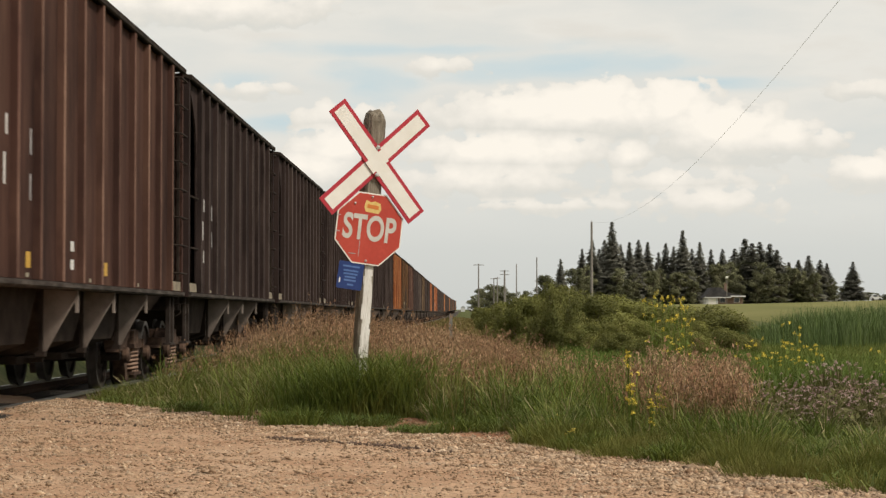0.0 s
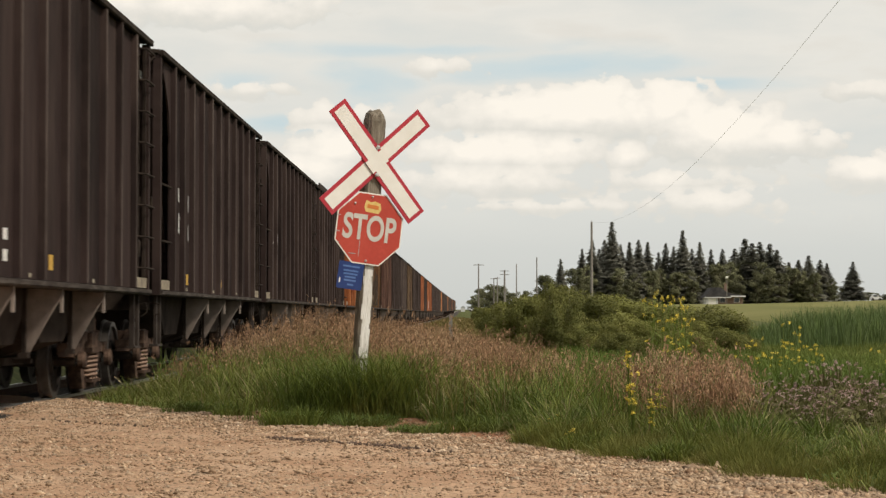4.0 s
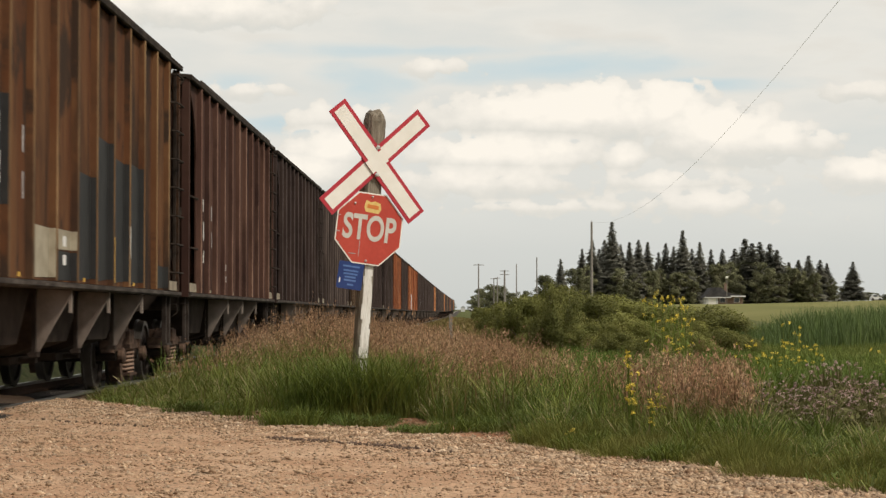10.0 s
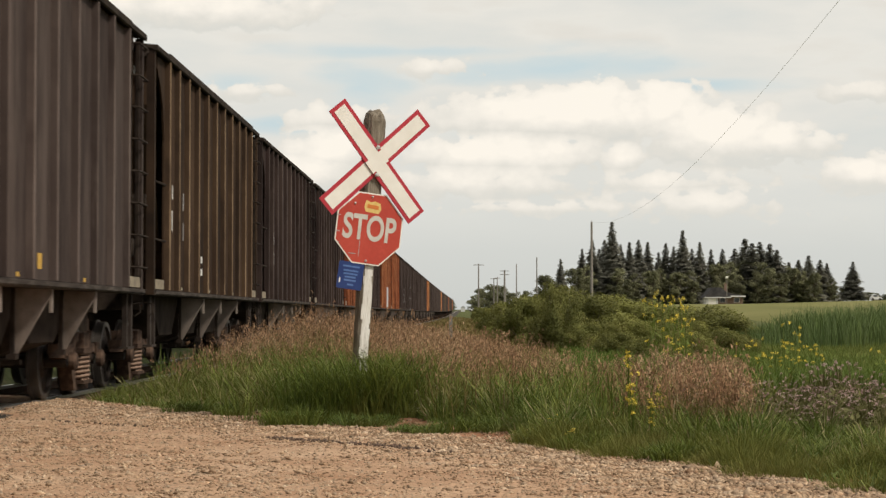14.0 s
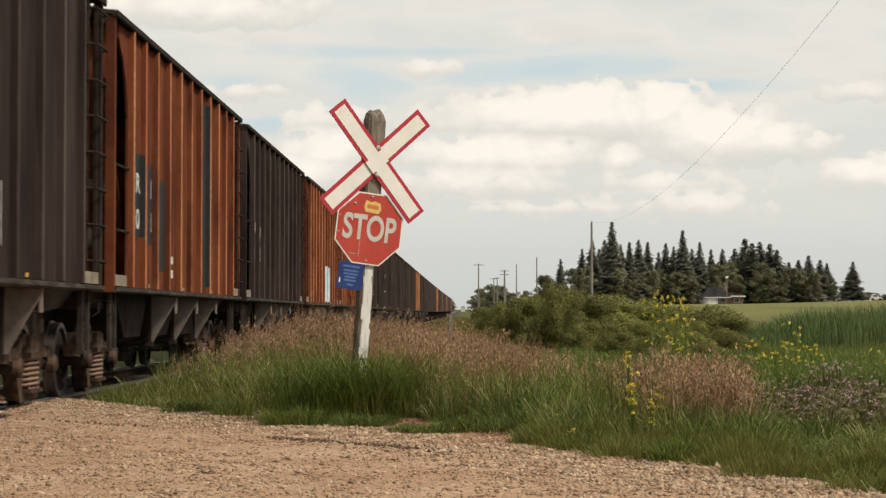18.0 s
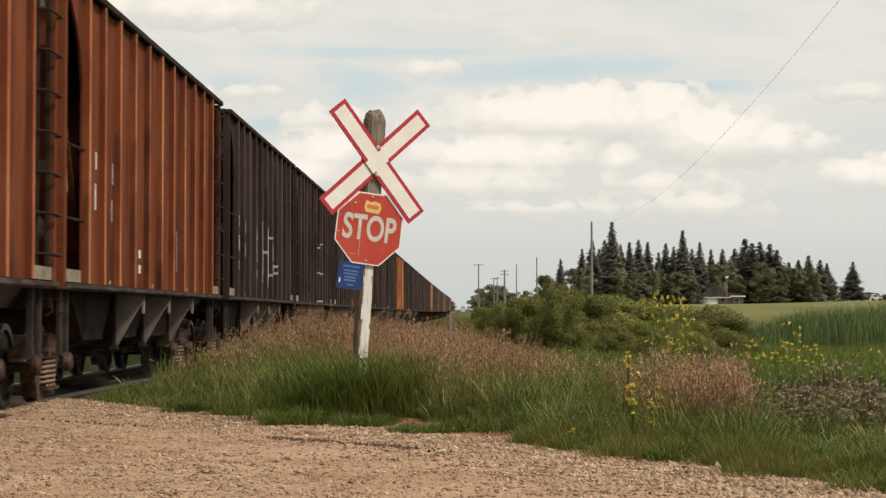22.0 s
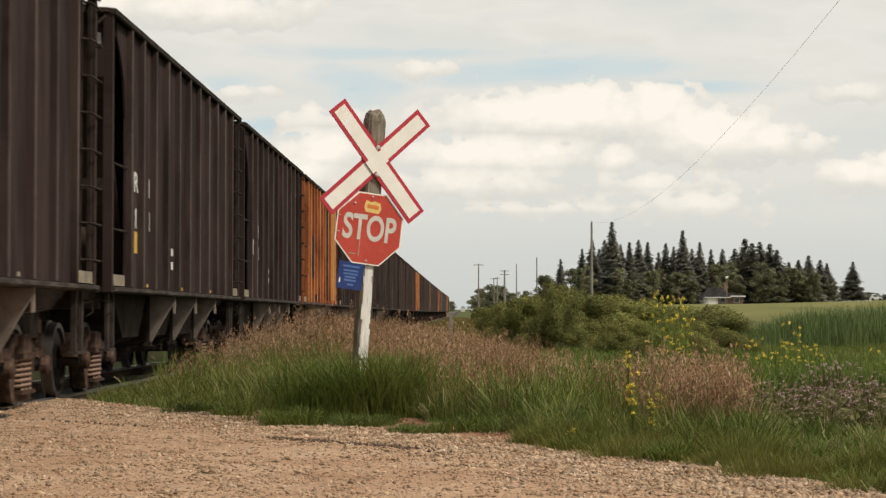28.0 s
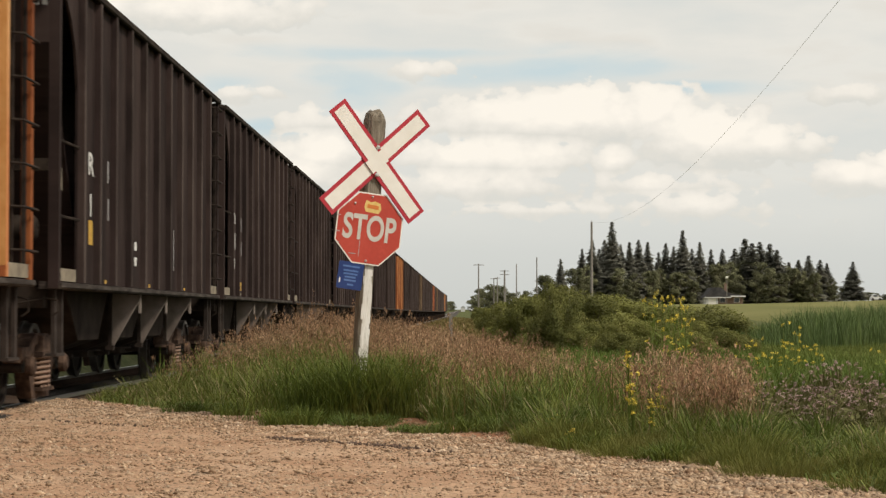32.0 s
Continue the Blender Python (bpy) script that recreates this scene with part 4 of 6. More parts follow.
SLACK = {1: -0.02, 5: 0.022, 6: -0.008, 8: 0.018, 9: 0.022, 10: 0.008, 14: 0.010, 16: 0.010, 17: 0.022, 18: -0.014, 19: 0.010, 20: -0.010, 23: 0.006, 25: -0.014, 26: 0.008}


def car_y(j, t):
    """Where the middle of car j stands along the track."""
    ease = float(np.interp(t, DRIFT_T, DRIFT))
    return (2.099 + j + SLACK.get(j, 0.0) + ease - SPEED * t) * CAR_PITCH - CAR_HALF


def car_pose(j, t):
    y = car_y(j, t)
    slope = float(track_z(y + 5) - track_z(y - 5)) / 10
    return pose(TRACK_X, y, float(track_z(y)), math.degrees(math.atan(slope)))


CARS = {}
first = build_car("hopper_car")
for j in range(-1, 55):
    c = first if j == -1 else copy_thing(first, car_pose(j, 0))
    c.matrix_basis = car_pose(j, 0)
    kind = KIND.get(j, "black")
    repaint(c, kind)
    if j > 28:
        strip_far(c)
    tagged(c, WORDS[kind] + " ribbed steel hopper car on the rails", "hopper car", "cars of the freight train")
    CARS[j] = c


# ---- lettering, patches and spray paint on the cars ----


def bay(car, k, z0, z1, mat, name="paint_patch", label="", inset=0.0):
    """A patch of other paint between two ribs, carried on over the flank of the second rib."""
    y0, y1 = RIBS[k] + 0.024 + inset, RIBS[k + 1] - 0.054
    h = (z1 - z0) * 0.03
    g = Geo().prism([(y0, z0), (y1, z0 + h), (y1, z1 - h), (y0, z1)], SHEET_X + 0.0005, SHEET_X + 0.0035)
    if inset < 0.1:
        r = RIBS[k + 1]
        g.prism([(SHEET_X + 0.0005, r - 0.0535), (RIB_X - 0.013, r - 0.0335), (RIB_X - 0.013, r - 0.0305), (SHEET_X + 0.0005, r - 0.0505)], z0 + h, z1 - h, "z")
    return part(name, g, mat, car, label)


def on_side(y, z, mat, hy, hz):
    return Geo().box(SHEET_X + 0.0005, SHEET_X + 0.004, y - hy, y + hy, z - hz, z + hz)


def text_mesh(word, size, mat, bold=0.0, thick=0.002, squeeze=1.0):
    cu = bpy.data.curves.new("lettering", "FONT")
    cu.body, cu.size, cu.align_x, cu.align_y, cu.offset, cu.extrude = word, size, "CENTER", "CENTER", bold, thick
    ob = new("lettering", cu)
    dg = bpy.context.evaluated_depsgraph_get()
    me = bpy.data.meshes.new_from_object(ob.evaluated_get(dg))
    bpy.data.objects.remove(ob)
    me.transform(Matrix.Diagonal((squeeze, 1, 1, 1)))
    me.materials.clear()
    me.materials.append(mat)
    return me


SIDEWAYS = Matrix(((0, 0, 1, 0), (1, 0, 0, 0), (0, 1, 0, 0), (0, 0, 0, 1)))       # letters on the side that faces +x
LETTER = {c: text_mesh(c, 0.36, M_MARK, 0.006, 0.0015, 1.6) for c in "R10"}


def letters(car, words, y=-4.74, z=2.72, drop=0.47):
    for k, c in enumerate(words):
        part("lettering", LETTER[c], None, car, m=Matrix.Translation((SHEET_X + 0.003, y, z - drop * k)) @ SIDEWAYS)


def stencils(car, y, z, mat=None):
    for k in (0, 1):
        part("stencil", on_side(y, z - 0.2 * k, M_MARK, 0.09, 0.055), mat or M_MARK, car, "small white stencilled panel")


def scrawl(car, strokes, mat, r=0.03):
    """Sprayed lines of (y, z) points that follow the sheet and climb over the ribs."""
    for st in strokes:
        path = []
        for (ya, za), (yb, zb) in zip(st, st[1:]):
            path.append((SHEET_X, ya, za))
            steps = [(q - 0.052, SHEET_X, q - 0.032, RIB_X, q + 0.016, RIB_X, q + 0.024, SHEET_X) for q in RIBS if min(ya, yb) < q - 0.06 and max(ya, yb) > q + 0.03]
            for w in (steps if yb > ya else steps[::-1]):
                corners = [(w[0], w[1]), (w[2], w[3]), (w[4], w[5]), (w[6], w[7])]
                for y, x in (corners if yb > ya else corners[::-1]):
                    path.append((x, y, za + (zb - za) * (y - ya) / (yb - ya)))
        path.append((SHEET_X, st[-1][0], st[-1][1]))
        g = Geo()
        for a, b in zip(path, path[1:]):
            a, b = Vector(a), Vector(b)
            d = (b - a).normalized()
            up = Vector((0, -1, 0)) if abs(d.x) > 0.5 else Vector((1, 0, 0))
            side, lift = up.cross(d).normalized() * r, up * 0.006
            g.add([a + side + lift, a - side + lift, b - side + lift, b + side + lift, a + side, a - side, b - side, b + side],
                  [(0, 1, 2, 3), (4, 7, 6, 5), (0, 4, 5, 1), (1, 5, 6, 2), (2, 6, 7, 3), (3, 7, 4, 0)])
        part("spray_stroke", g, mat, car)


def mark_cars():
    rng = random.Random(77)
    for j in range(-1, 30):
        c = CARS[j]
        if j in (5, 23, 26):
            letters(c, "R1")
            part("faded_panel", on_side(-4.74, 1.95, M_YMARK, 0.12, 0.14), M_YMARK, c, "faded yellow panel")
        elif j in (6, 15):
            letters(c, "R0")
        else:
            for k in range(2 + j % 2):
                part("worn_mark", on_side(-4.70 + rng.uniform(-0.08, 0.08), 2.8 - 0.42 * k, M_MARK, 0.035, 0.10 + 0.05 * (k % 2)), M_MARK, c, "worn white lettering")
        for k in range(2):
            part("worn_mark", on_side(-3.62 + rng.uniform(-0.03, 0.03), 2.72 - 0.45 * k, M_GREYG, 0.03, 0.13), M_GREYG, c, "worn grey lettering")
        for k in range(1, 10, 3):
            part("reflector", on_side(RIBS[k] + 0.74, 1.40, None, 0.06, 0.022), M_YMARK if (j + k) % 3 == 0 else M_CREAM, c, "small reflective strip")
        if j % 2 == 0 or j in (19, 23, 25):
            for x in (1.235, 1.320):
                part("end_mark", Geo().box(x, x + 0.055, -6.434, -6.4305, 4.32, 4.46), M_MARK, c, "white painted bar")
        if j % 3 != 1:
            stencils(c, RIBS[3] + 0.74 + rng.uniform(-0.1, 0.1), rng.uniform(1.75, 1.95))
        if j in (0, 3, 4, 11, 27):
            for y in (-3.7, 0.6):
                part("yellow_mark", on_side(y, 1.55, M_YMARK, 0.10, 0.08), M_YMARK, c, "yellow reflective mark")
        if j % 4 == 2:
            part("scuff", on_side(RIBS[6] + 0.74, 1.95, M_GREYG, 0.02, 0.3), M_GREYG, c)
    # raised plates along the roof's edge
    for j, h in ((6, 0.12), (8, 0.045), (9, 0.06), (11, 0.03), (12, 0.045), (17, 0.03)):
        part("roof_edge_plate", Geo().box(1.575, 1.612, -5.5, 5.75, 4.695, 4.70 + h), M_STEP, CARS[j], "raised steel plate")
    # car of many patches
    c = CARS[8]
    for k, z0, z1, m in ((0, 2.0, 3.1, M_SOOT), (2, 1.38, 1.92, M_CREAM), (3, 1.70, 1.92, M_CREAM), (3, 1.37, 1.69, M_SOOT), (4, 1.38, 2.62, M_SOOT), (5, 1.38, 3.12, M_SOOT), (6, 1.38, 2.95, M_SOOT), (7, 1.38, 2.97, M_SOOT), (9, 1.38, 1.7, M_SOOT)):
        bay(c, k, z0, z1, m)
    part("yellow_strip", Geo().box(RIB_X + 0.0005, RIB_X + 0.0025, 1.12, 1.154, 1.39, 1.94), M_YMARK, c, "yellow paint strip")
    part("white_strip", Geo().box(RIB_X + 0.0005, RIB_X + 0.0025, 2.26, 2.294, 1.72, 2.12), M_MARK, c)
    # a pipe along the foot of one car
    part("side_pipe", Geo().tube([(1.50, -5.2, 1.12), (1.585, -5.0, 1.12), (1.585, 3.9, 1.12), (1.50, 4.1, 1.12)], 0.028, n=8), M_SILL, CARS[20], "pale pipe under the sill", smooth=True)
    # rusty cars with one dark bay
    for j in (7, 15, 25):
        bay(CARS[j], 6, 1.37, 4.56, M_SOOT, "dark_bay", "soot-black bay between two ribs")
    bay(CARS[15], 0, 2.0, 3.15, M_SOOT)
    bay(CARS[15], 1, 1.95, 3.05, M_SOOT, inset=0.45)
    bay(CARS[15], 2, 1.6, 2.9, M_SOOT, inset=0.5)
    bay(CARS[25], 1, 2.0, 3.25, M_SOOT)
    bay(CARS[25], 2, 1.62, 3.25, M_SOOT, inset=0.45)
    bay(CARS[25], 2, 1.37, 1.60, M_SOOT)
    for k in (8, 9):
        bay(CARS[25], k, 1.37, 4.52, M_AMBERP, "pale_bay", "pale amber bay between two ribs")
    part("soot_strip", Geo().box(SHEET_X + 0.004, SHEET_X + 0.006, 5.26, 5.50, 1.50, 3.11), M_SOOT, CARS[25])
    part("yellow_strip", on_side(1.60, 1.66, None, 0.05, 0.28), M_AMBERP, CARS[7])
    part("worn_panel", on_side(3.0, 2.2, None, 0.04, 0.24), M_CREAM, CARS[7], "worn pale lettering")
    # pale blue lettering sprayed over three bays, with black outlines
    c = CARS[17]
    bay(c, 4, 1.38, 2.56, M_BLUEG, "spray_fill", "pale blue spray paint", 0.66)
    bay(c, 5, 1.38, 2.52, M_BLUEG, "spray_fill", "pale blue spray paint", 0.05)
    bay(c, 6, 1.38, 2.50, M_BLUEG, "spray_fill", "pale blue spray paint", 0.05)
    for k in (5, 6):
        part("spray_fill", Geo().box(RIB_X + 0.0005, RIB_X + 0.003, RIBS[k] - 0.022, RIBS[k] + 0.014, 1.38, 2.50), M_BLUEG, c)
    scrawl(c, [[(-0.45, 2.58), (-0.06, 2.56)], [(0.44, 2.13), (1.08, 2.12)], [(0.44, 2.56), (1.08, 2.52)], [(1.52, 2.52), (1.56, 2.2), (2.2, 2.15)], [(1.6, 2.5), (1.7, 2.26)], [(2.18, 2.48), (2.21, 1.5)], [(-0.40, 1.40), (-0.06, 1.44)], [(0.5, 1.44), (1.08, 1.42)]], M_SOOT, 0.04)
    part("yellow_scrawl", on_side(-1.46, 1.87, None, 0.035, 0.13), M_YMARK, c)
    stencils(c, -2.68, 1.78)
    stencils(CARS[19], -2.79, 1.85)
    # grey scrawls
    scrawl(CARS[19], [[(-1.8, 2.62), (-1.75, 2.86), (-1.54, 2.86), (-1.37, 2.54)], [(-1.75, 2.19), (-1.66, 1.41)], [(-1.75, 2.19), (-1.37, 1.78)], [(-0.57, 1.39), (-0.47, 1.85), (-0.60, 2.69), (-0.57, 3.02), (-0.28, 2.95), (-0.24, 2.37), (0.40, 2.27)],
                      [(-0.28, 2.68), (-0.1, 1.91)], [(0.54, 2.3), (0.65, 2.63), (0.86, 2.71), (1.65, 2.62), (1.89, 2.25), (2.13, 1.94), (2.93, 1.94), (3.06, 1.5)], [(0.8, 2.35), (0.86, 2.11), (0.75, 1.66)], [(0.75, 1.86), (1.77, 1.9)], [(1.6, 2.85), (1.77, 2.58)], [(3.01, 2.57), (3.09, 2.09), (2.13, 2.09)]], M_GREYG, 0.026)
    scrawl(CARS[19], [[(-0.52, 1.40), (-0.50, 2.1)], [(-0.42, 2.95), (-0.36, 2.3), (-0.30, 1.7)], [(-1.50, 2.80), (-1.46, 2.1)], [(0.60, 2.85), (0.58, 2.3)], [(0.90, 2.9), (0.95, 2.2), (0.88, 1.6)], [(1.72, 2.3), (1.80, 1.5)], [(2.0, 2.6), (2.05, 2.2)], [(-1.70, 1.45), (-1.72, 2.0)], [(0.66, 1.5), (0.72, 2.0)], [(3.0, 1.42), (3.05, 1.9)]], M_MARK, 0.012)
    scrawl(CARS[20], [[(0.70, 2.78), (0.74, 2.92), (1.05, 2.94), (1.72, 2.98), (2.06, 3.16), (2.18, 3.08), (2.92, 3.07), (3.06, 2.80)], [(0.78, 2.74), (0.84, 2.29), (1.04, 1.77), (0.98, 1.38)], [(0.80, 1.40), (2.10, 1.41), (3.30, 1.42)], [(0.95, 2.23), (1.86, 2.17), (3.17, 2.32)], [(2.10, 2.20), (2.03, 1.87), (1.66, 1.45)], [(1.84, 2.74), (1.89, 2.34)], [(2.14, 3.11), (2.17, 2.94)], [(2.86, 2.26), (2.80, 1.95)]], M_GREYG, 0.024)
    scrawl(CARS[20], [[(2.06, 2.18), (2.02, 1.9)], [(1.66, 1.44), (2.16, 1.45)], [(0.86, 2.2), (0.96, 1.9)], [(2.12, 1.5), (2.16, 1.9)]], M_MARK, 0.016)
    part("worn_mark", on_side(-4.72, 2.5, None, 0.03, 0.25), M_MARK, CARS[20])


mark_cars()


# ---- the crossing sign ----


UPRIGHT = Euler((radians(90), 0, 0)).to_matrix().to_4x4()      # a drawing in x, y stood up to face -y


def build_sign():
    base_y = 19.6
    sign = new("crossing_sign")
    sign.matrix_basis = Matrix.Translation((-1.075, base_y, -0.293)) @ Euler((0, radians(3.4), 0)).to_matrix().to_4x4() @ Euler((0, 0, radians(26))).to_matrix().to_4x4() @ Matrix.Scale(1.03, 4)
    tagged(sign, "leaning timber post with red-edged crossbuck and faded stop sign", "railway sign")
    w = 0.089
    z_of = lambda z: z + 0.25
    # weathered upper post with a chamfered top, white-painted lower front
    g = Geo()
    c = 0.03
    ring = [(-w + c, -w), (w - c, -w), (w, -w + c), (w, w - c), (w - c, w), (-w + c, w), (-w, w - c), (-w, -w + c)]
    thin = 0.70      # the foot of the post has been cut thinner than its top
    levels = [(0.0, thin), (0.8, thin), (1.72, thin), (1.80, 1.0), (2.3, 1.0), (3.02, 1.0), (3.08, 0.85), (3.125, 0.45)]
    rng = random.Random(4)
    for z, s in levels:
        g.v += [(x * s + rng.uniform(-0.004, 0.004), y * s + rng.uniform(-0.004, 0.004), z + (rng.uniform(-0.015, 0.015) if s < 1 else 0)) for x, y in ring]
    for i in range(len(levels) - 1):
        g.f += [(i * 8 + k, i * 8 + (k + 1) % 8, (i + 1) * 8 + (k + 1) % 8, (i + 1) * 8 + k) for k in range(8)]
    g.f += [tuple(range(56, 64))]
    part("post", g, M_POSTWOOD, sign, "grey weathered timber post")
    g = Geo()
    f = -w * thin
    chips = random.Random(12)
    z = 0.12
    while z < 1.66:        # flakes of paint with chipped edges, denser higher up
        dz = chips.uniform(0.03, 0.10)
        worn = 0.020 * max(0.0, 0.75 - z)
        x0, x1 = -0.047 + chips.uniform(0, 0.018) + worn, 0.052 - chips.uniform(0, 0.012) - worn
        g.add([(x0, f - 0.006, z), (x1, f - 0.006, z), (x1 - chips.uniform(-0.004, 0.006), f - 0.006, z + dz), (x0 + chips.uniform(-0.006, 0.006), f - 0.006, z + dz),
               (x0, f + 0.004, z), (x1, f + 0.004, z), (x1, f + 0.004, z + dz), (x0, f + 0.004, z + dz)],
              [(0, 1, 2, 3), (4, 7, 6, 5), (0, 4, 5, 1), (1, 5, 6, 2), (2, 6, 7, 3), (3, 7, 4, 0)])
        z += dz + (chips.uniform(0.005, 0.03) if z < 0.7 else 0.0)
    part("paint_strip", g, M_POSTWHITE, sign, "flaking white paint")
    tilt = Euler((0, radians(3.4), 0)).to_matrix().to_4x4()

    def plate(outline, y0, y1):
        return Geo().prism(outline, y0, y1, "y")

    # crossbuck: two blades, each with a crimson border round a white field
    hl, hw, bd = 0.655, 0.100, 0.036
    cz = z_of(2.385)
    for k, a in enumerate((45, -47.5)):
        m = Matrix.Translation((-0.011 * k, -w - 0.012 - 0.014 * (1 - k), cz)) @ tilt @ Euler((0, radians(a), 0)).to_matrix().to_4x4()
        blade = part("blade", plate([(-hl, -hw), (hl, -hw), (hl, hw), (-hl, hw)], -0.006, 0.006), M_CRIMSON, sign, "crimson-edged white crossbuck blade", m=m)
        part("white_field", plate([(-hl + bd, -hw + bd), (hl - bd, -hw + bd), (hl - bd, hw - bd), (-hl + bd, hw - bd)], -0.009, -0.006), M_WHITE, blade)
    patch = Geo().prism([(-0.064, -0.101), (0.064, -0.101), (0.064, 0.101), (-0.064, 0.101)], -0.0105, -0.009, "y")
    part("white_field", patch, M_WHITE, sign, m=Matrix.Translation((0.0, -w - 0.026, cz)) @ tilt @ Euler((0, radians(45), 0)).to_matrix().to_4x4())
    for x, z in ((0.0, 0.135), (0.005, -0.125)):
        part("bolt", Geo().lathe([(0, 0.001), (0, 0.022), (0.014, 0.014), (0.016, 0.001)], 12), M_BOLT, sign, m=Matrix.Translation((x, -w - 0.037, cz + z)) @ Euler((0, 0, radians(-90))).to_matrix().to_4x4())
    # stop plate
    sz = z_of(1.755)
    m = Matrix.Translation((-0.03, -w - 0.006, sz)) @ tilt
    R = 0.334 / math.cos(math.pi / 8)
    octo = [(R * math.cos(math.pi / 8 + k * math.pi / 4), R * math.sin(math.pi / 8 + k * math.pi / 4)) for k in range(8)]
    stop = part("stop_plate", plate(octo, -0.003, 0.003), M_WHITE, sign, "faded red octagonal stop sign", m=m)
    part("red_face", plate([(x * 0.965, z * 0.965) for x, z in octo], -0.0045, -0.003), M_RED, stop)
    part("lettering", text_mesh("STOP", 0.325, M_LETTER, 0.008, 0.001, 0.69), None, stop, "white STOP lettering", m=Matrix.Translation((0.0, -0.0055, -0.005)) @ UPRIGHT)
    st = part("sticker", plate([(-0.055, 0.155), (0.075, 0.150), (0.10, 0.19), (0.085, 0.245), (0.03, 0.262), (-0.01, 0.25), (-0.06, 0.265), (-0.075, 0.2)], -0.0055, -0.0045), M_STICKER, stop, "yellow sticker with a plain orange bar")
    g = plate([(-0.045, 0.192), (0.070, 0.186), (0.072, 0.222), (-0.043, 0.228)], -0.0075, -0.0055)
    part("emblem", g, M_STICKRED, st)
    for x, z in ((0.0, 0.30), (0.0, -0.30), (-0.17, 0.22)):
        part("bolt", Geo().lathe([(0, 0.001), (0, 0.013), (0.008, 0.009), (0.01, 0.001)], 10), M_BOLT, stop, m=Matrix.Translation((x, -0.005, z)) @ Euler((0, 0, radians(-90))).to_matrix().to_4x4())
    g = Geo()
    for x0, z0, x1 in ((-0.335, -0.06, -0.29), (-0.335, 0.09, -0.30), (-0.18, -0.25, -0.11), (-0.30, -0.16, -0.285)):
        g.box(x0, x1, -0.0062, -0.0045, z0, z0 + 0.008)
    g.box(-0.083, -0.078, -0.0062, -0.0045, -0.27, -0.12)
    part("scratches", g, M_SIGNBACK, stop)
    # blue notice
    m = Matrix.Translation((-0.19, -w - 0.004, z_of(1.31))) @ Euler((0, radians(4.5), 0)).to_matrix().to_4x4()
    h = 0.127
    notice = part("notice", plate([(-h, -h + 0.012), (-h + 0.012, -h), (h - 0.012, -h), (h, -h + 0.012), (h, h - 0.012), (h - 0.012, h), (-h + 0.012, h), (-h, h - 0.012)], -0.003, 0.003), M_SIGNBLUE, sign, "small blue enamel notice with faint print", m=m)
    for x0, x1, z in ((-0.085, 0.085, 0.085), (-0.075, 0.075, 0.045), (-0.07, 0.07, 0.015), (-0.055, 0.055, -0.015), (-0.06, 0.06, -0.045), (-0.02, 0.04, -0.085)):
        part("print_line", Geo().box(x0, x1, -0.0042, -0.003, z - 0.008, z + 0.008), M_BLUETXT, notice)
    part("side_label", Geo().box(-0.108, -0.096, -0.0042, -0.003, -0.075, -0.03), M_WHITE, notice)


build_sign()

# ---- plants ----
LEFT, RIGHT = -0.232, 0.222       # how far the view opens to each side, per metre ahead


def blade_mesh(name, rng, x, y, h, w, bend, mat, origin, z=None, a=None):
    """Curved grass blades rooted at x, y, in one mesh about the origin."""
    n = len(x)
    z = (ground_z(x, y) - 0.02 if z is None else z) - origin[2]
    a = rng.uniform(0, 2 * np.pi, n) if a is None else a
    t = rng.uniform(0, 2 * np.pi, n)
    bx, by = np.cos(a) * bend * h, np.sin(a) * bend * h
    wx, wy = np.cos(t) * w / 2, np.sin(t) * w / 2
    x, y = x - origin[0], y - origin[1]
    v = np.empty((n, 7, 3))
    for k, (s, f, wf) in enumerate(((0.0, 0.0, 0.8), (0.45, 0.18, 1.0), (0.8, 0.55, 0.7))):
        for q in (0, 1):
            sg = 1 if q else -1
            v[:, 2 * k + q] = np.stack([x + bx * f + sg * wx * wf, y + by * f + sg * wy * wf, z + h * s * (1 - 0.12 * f)], -1)
    v[:, 6] = np.stack([x + bx, y + by, z + h * (1 - 0.35 * bend)], -1)
    tri = np.array([(0, 1, 3), (0, 3, 2), (2, 3, 5), (2, 5, 4), (4, 5, 6)])
    return sheet(name, v.reshape(-1, 3), (tri[None] + 7 * np.arange(n)[:, None, None]).reshape(-1, 3), mat)


def flake_mesh(name, rng, c, size, mat, origin, tall=1.6):
    """Small three-cornered flakes round centres c: seed heads, petals, leaves."""
    n = len(c)
    d = rng.normal(0, 1, (n, 3, 3)) * np.asarray(size)[:, None, None]
    d[:, :, 2] *= tall
    v = c[:, None, :] - np.asarray(origin)[None, None, :] + d
    return sheet(name, v.reshape(-1, 3), np.arange(3 * n).reshape(-1, 3), mat)


SWAY = []        # tufts that stir in the wind: object, amount, speed, phase


def cells(x, y, size):
    key = np.floor(x / size).astype(int) * 1000 + np.floor(y / size).astype(int)
    return [np.where(key == k)[0] for k in np.unique(key)]


def tussocks(rng, cx, cy, h, blades, r):
    """Blades that spread outward from the middle of each tussock: x, y, height, bend, direction, number of its tussock."""
    k = np.repeat(np.arange(len(cx)), blades)
    a = rng.uniform(0, 2 * np.pi, len(k))
    u = np.sqrt(rng.uniform(0, 1, len(k)))
    x, y = cx[k] + np.cos(a) * u * r[k], cy[k] + np.sin(a) * u * r[k] * 0.8
    hh = h[k] * (1.08 - 0.5 * u * u) * rng.uniform(0.55, 1.15, len(k))
    return x, y, hh, 0.15 + 0.75 * u + 0.55 * rng.rand(len(k)) ** 2, a + rng.normal(0, 0.7, len(k)), k


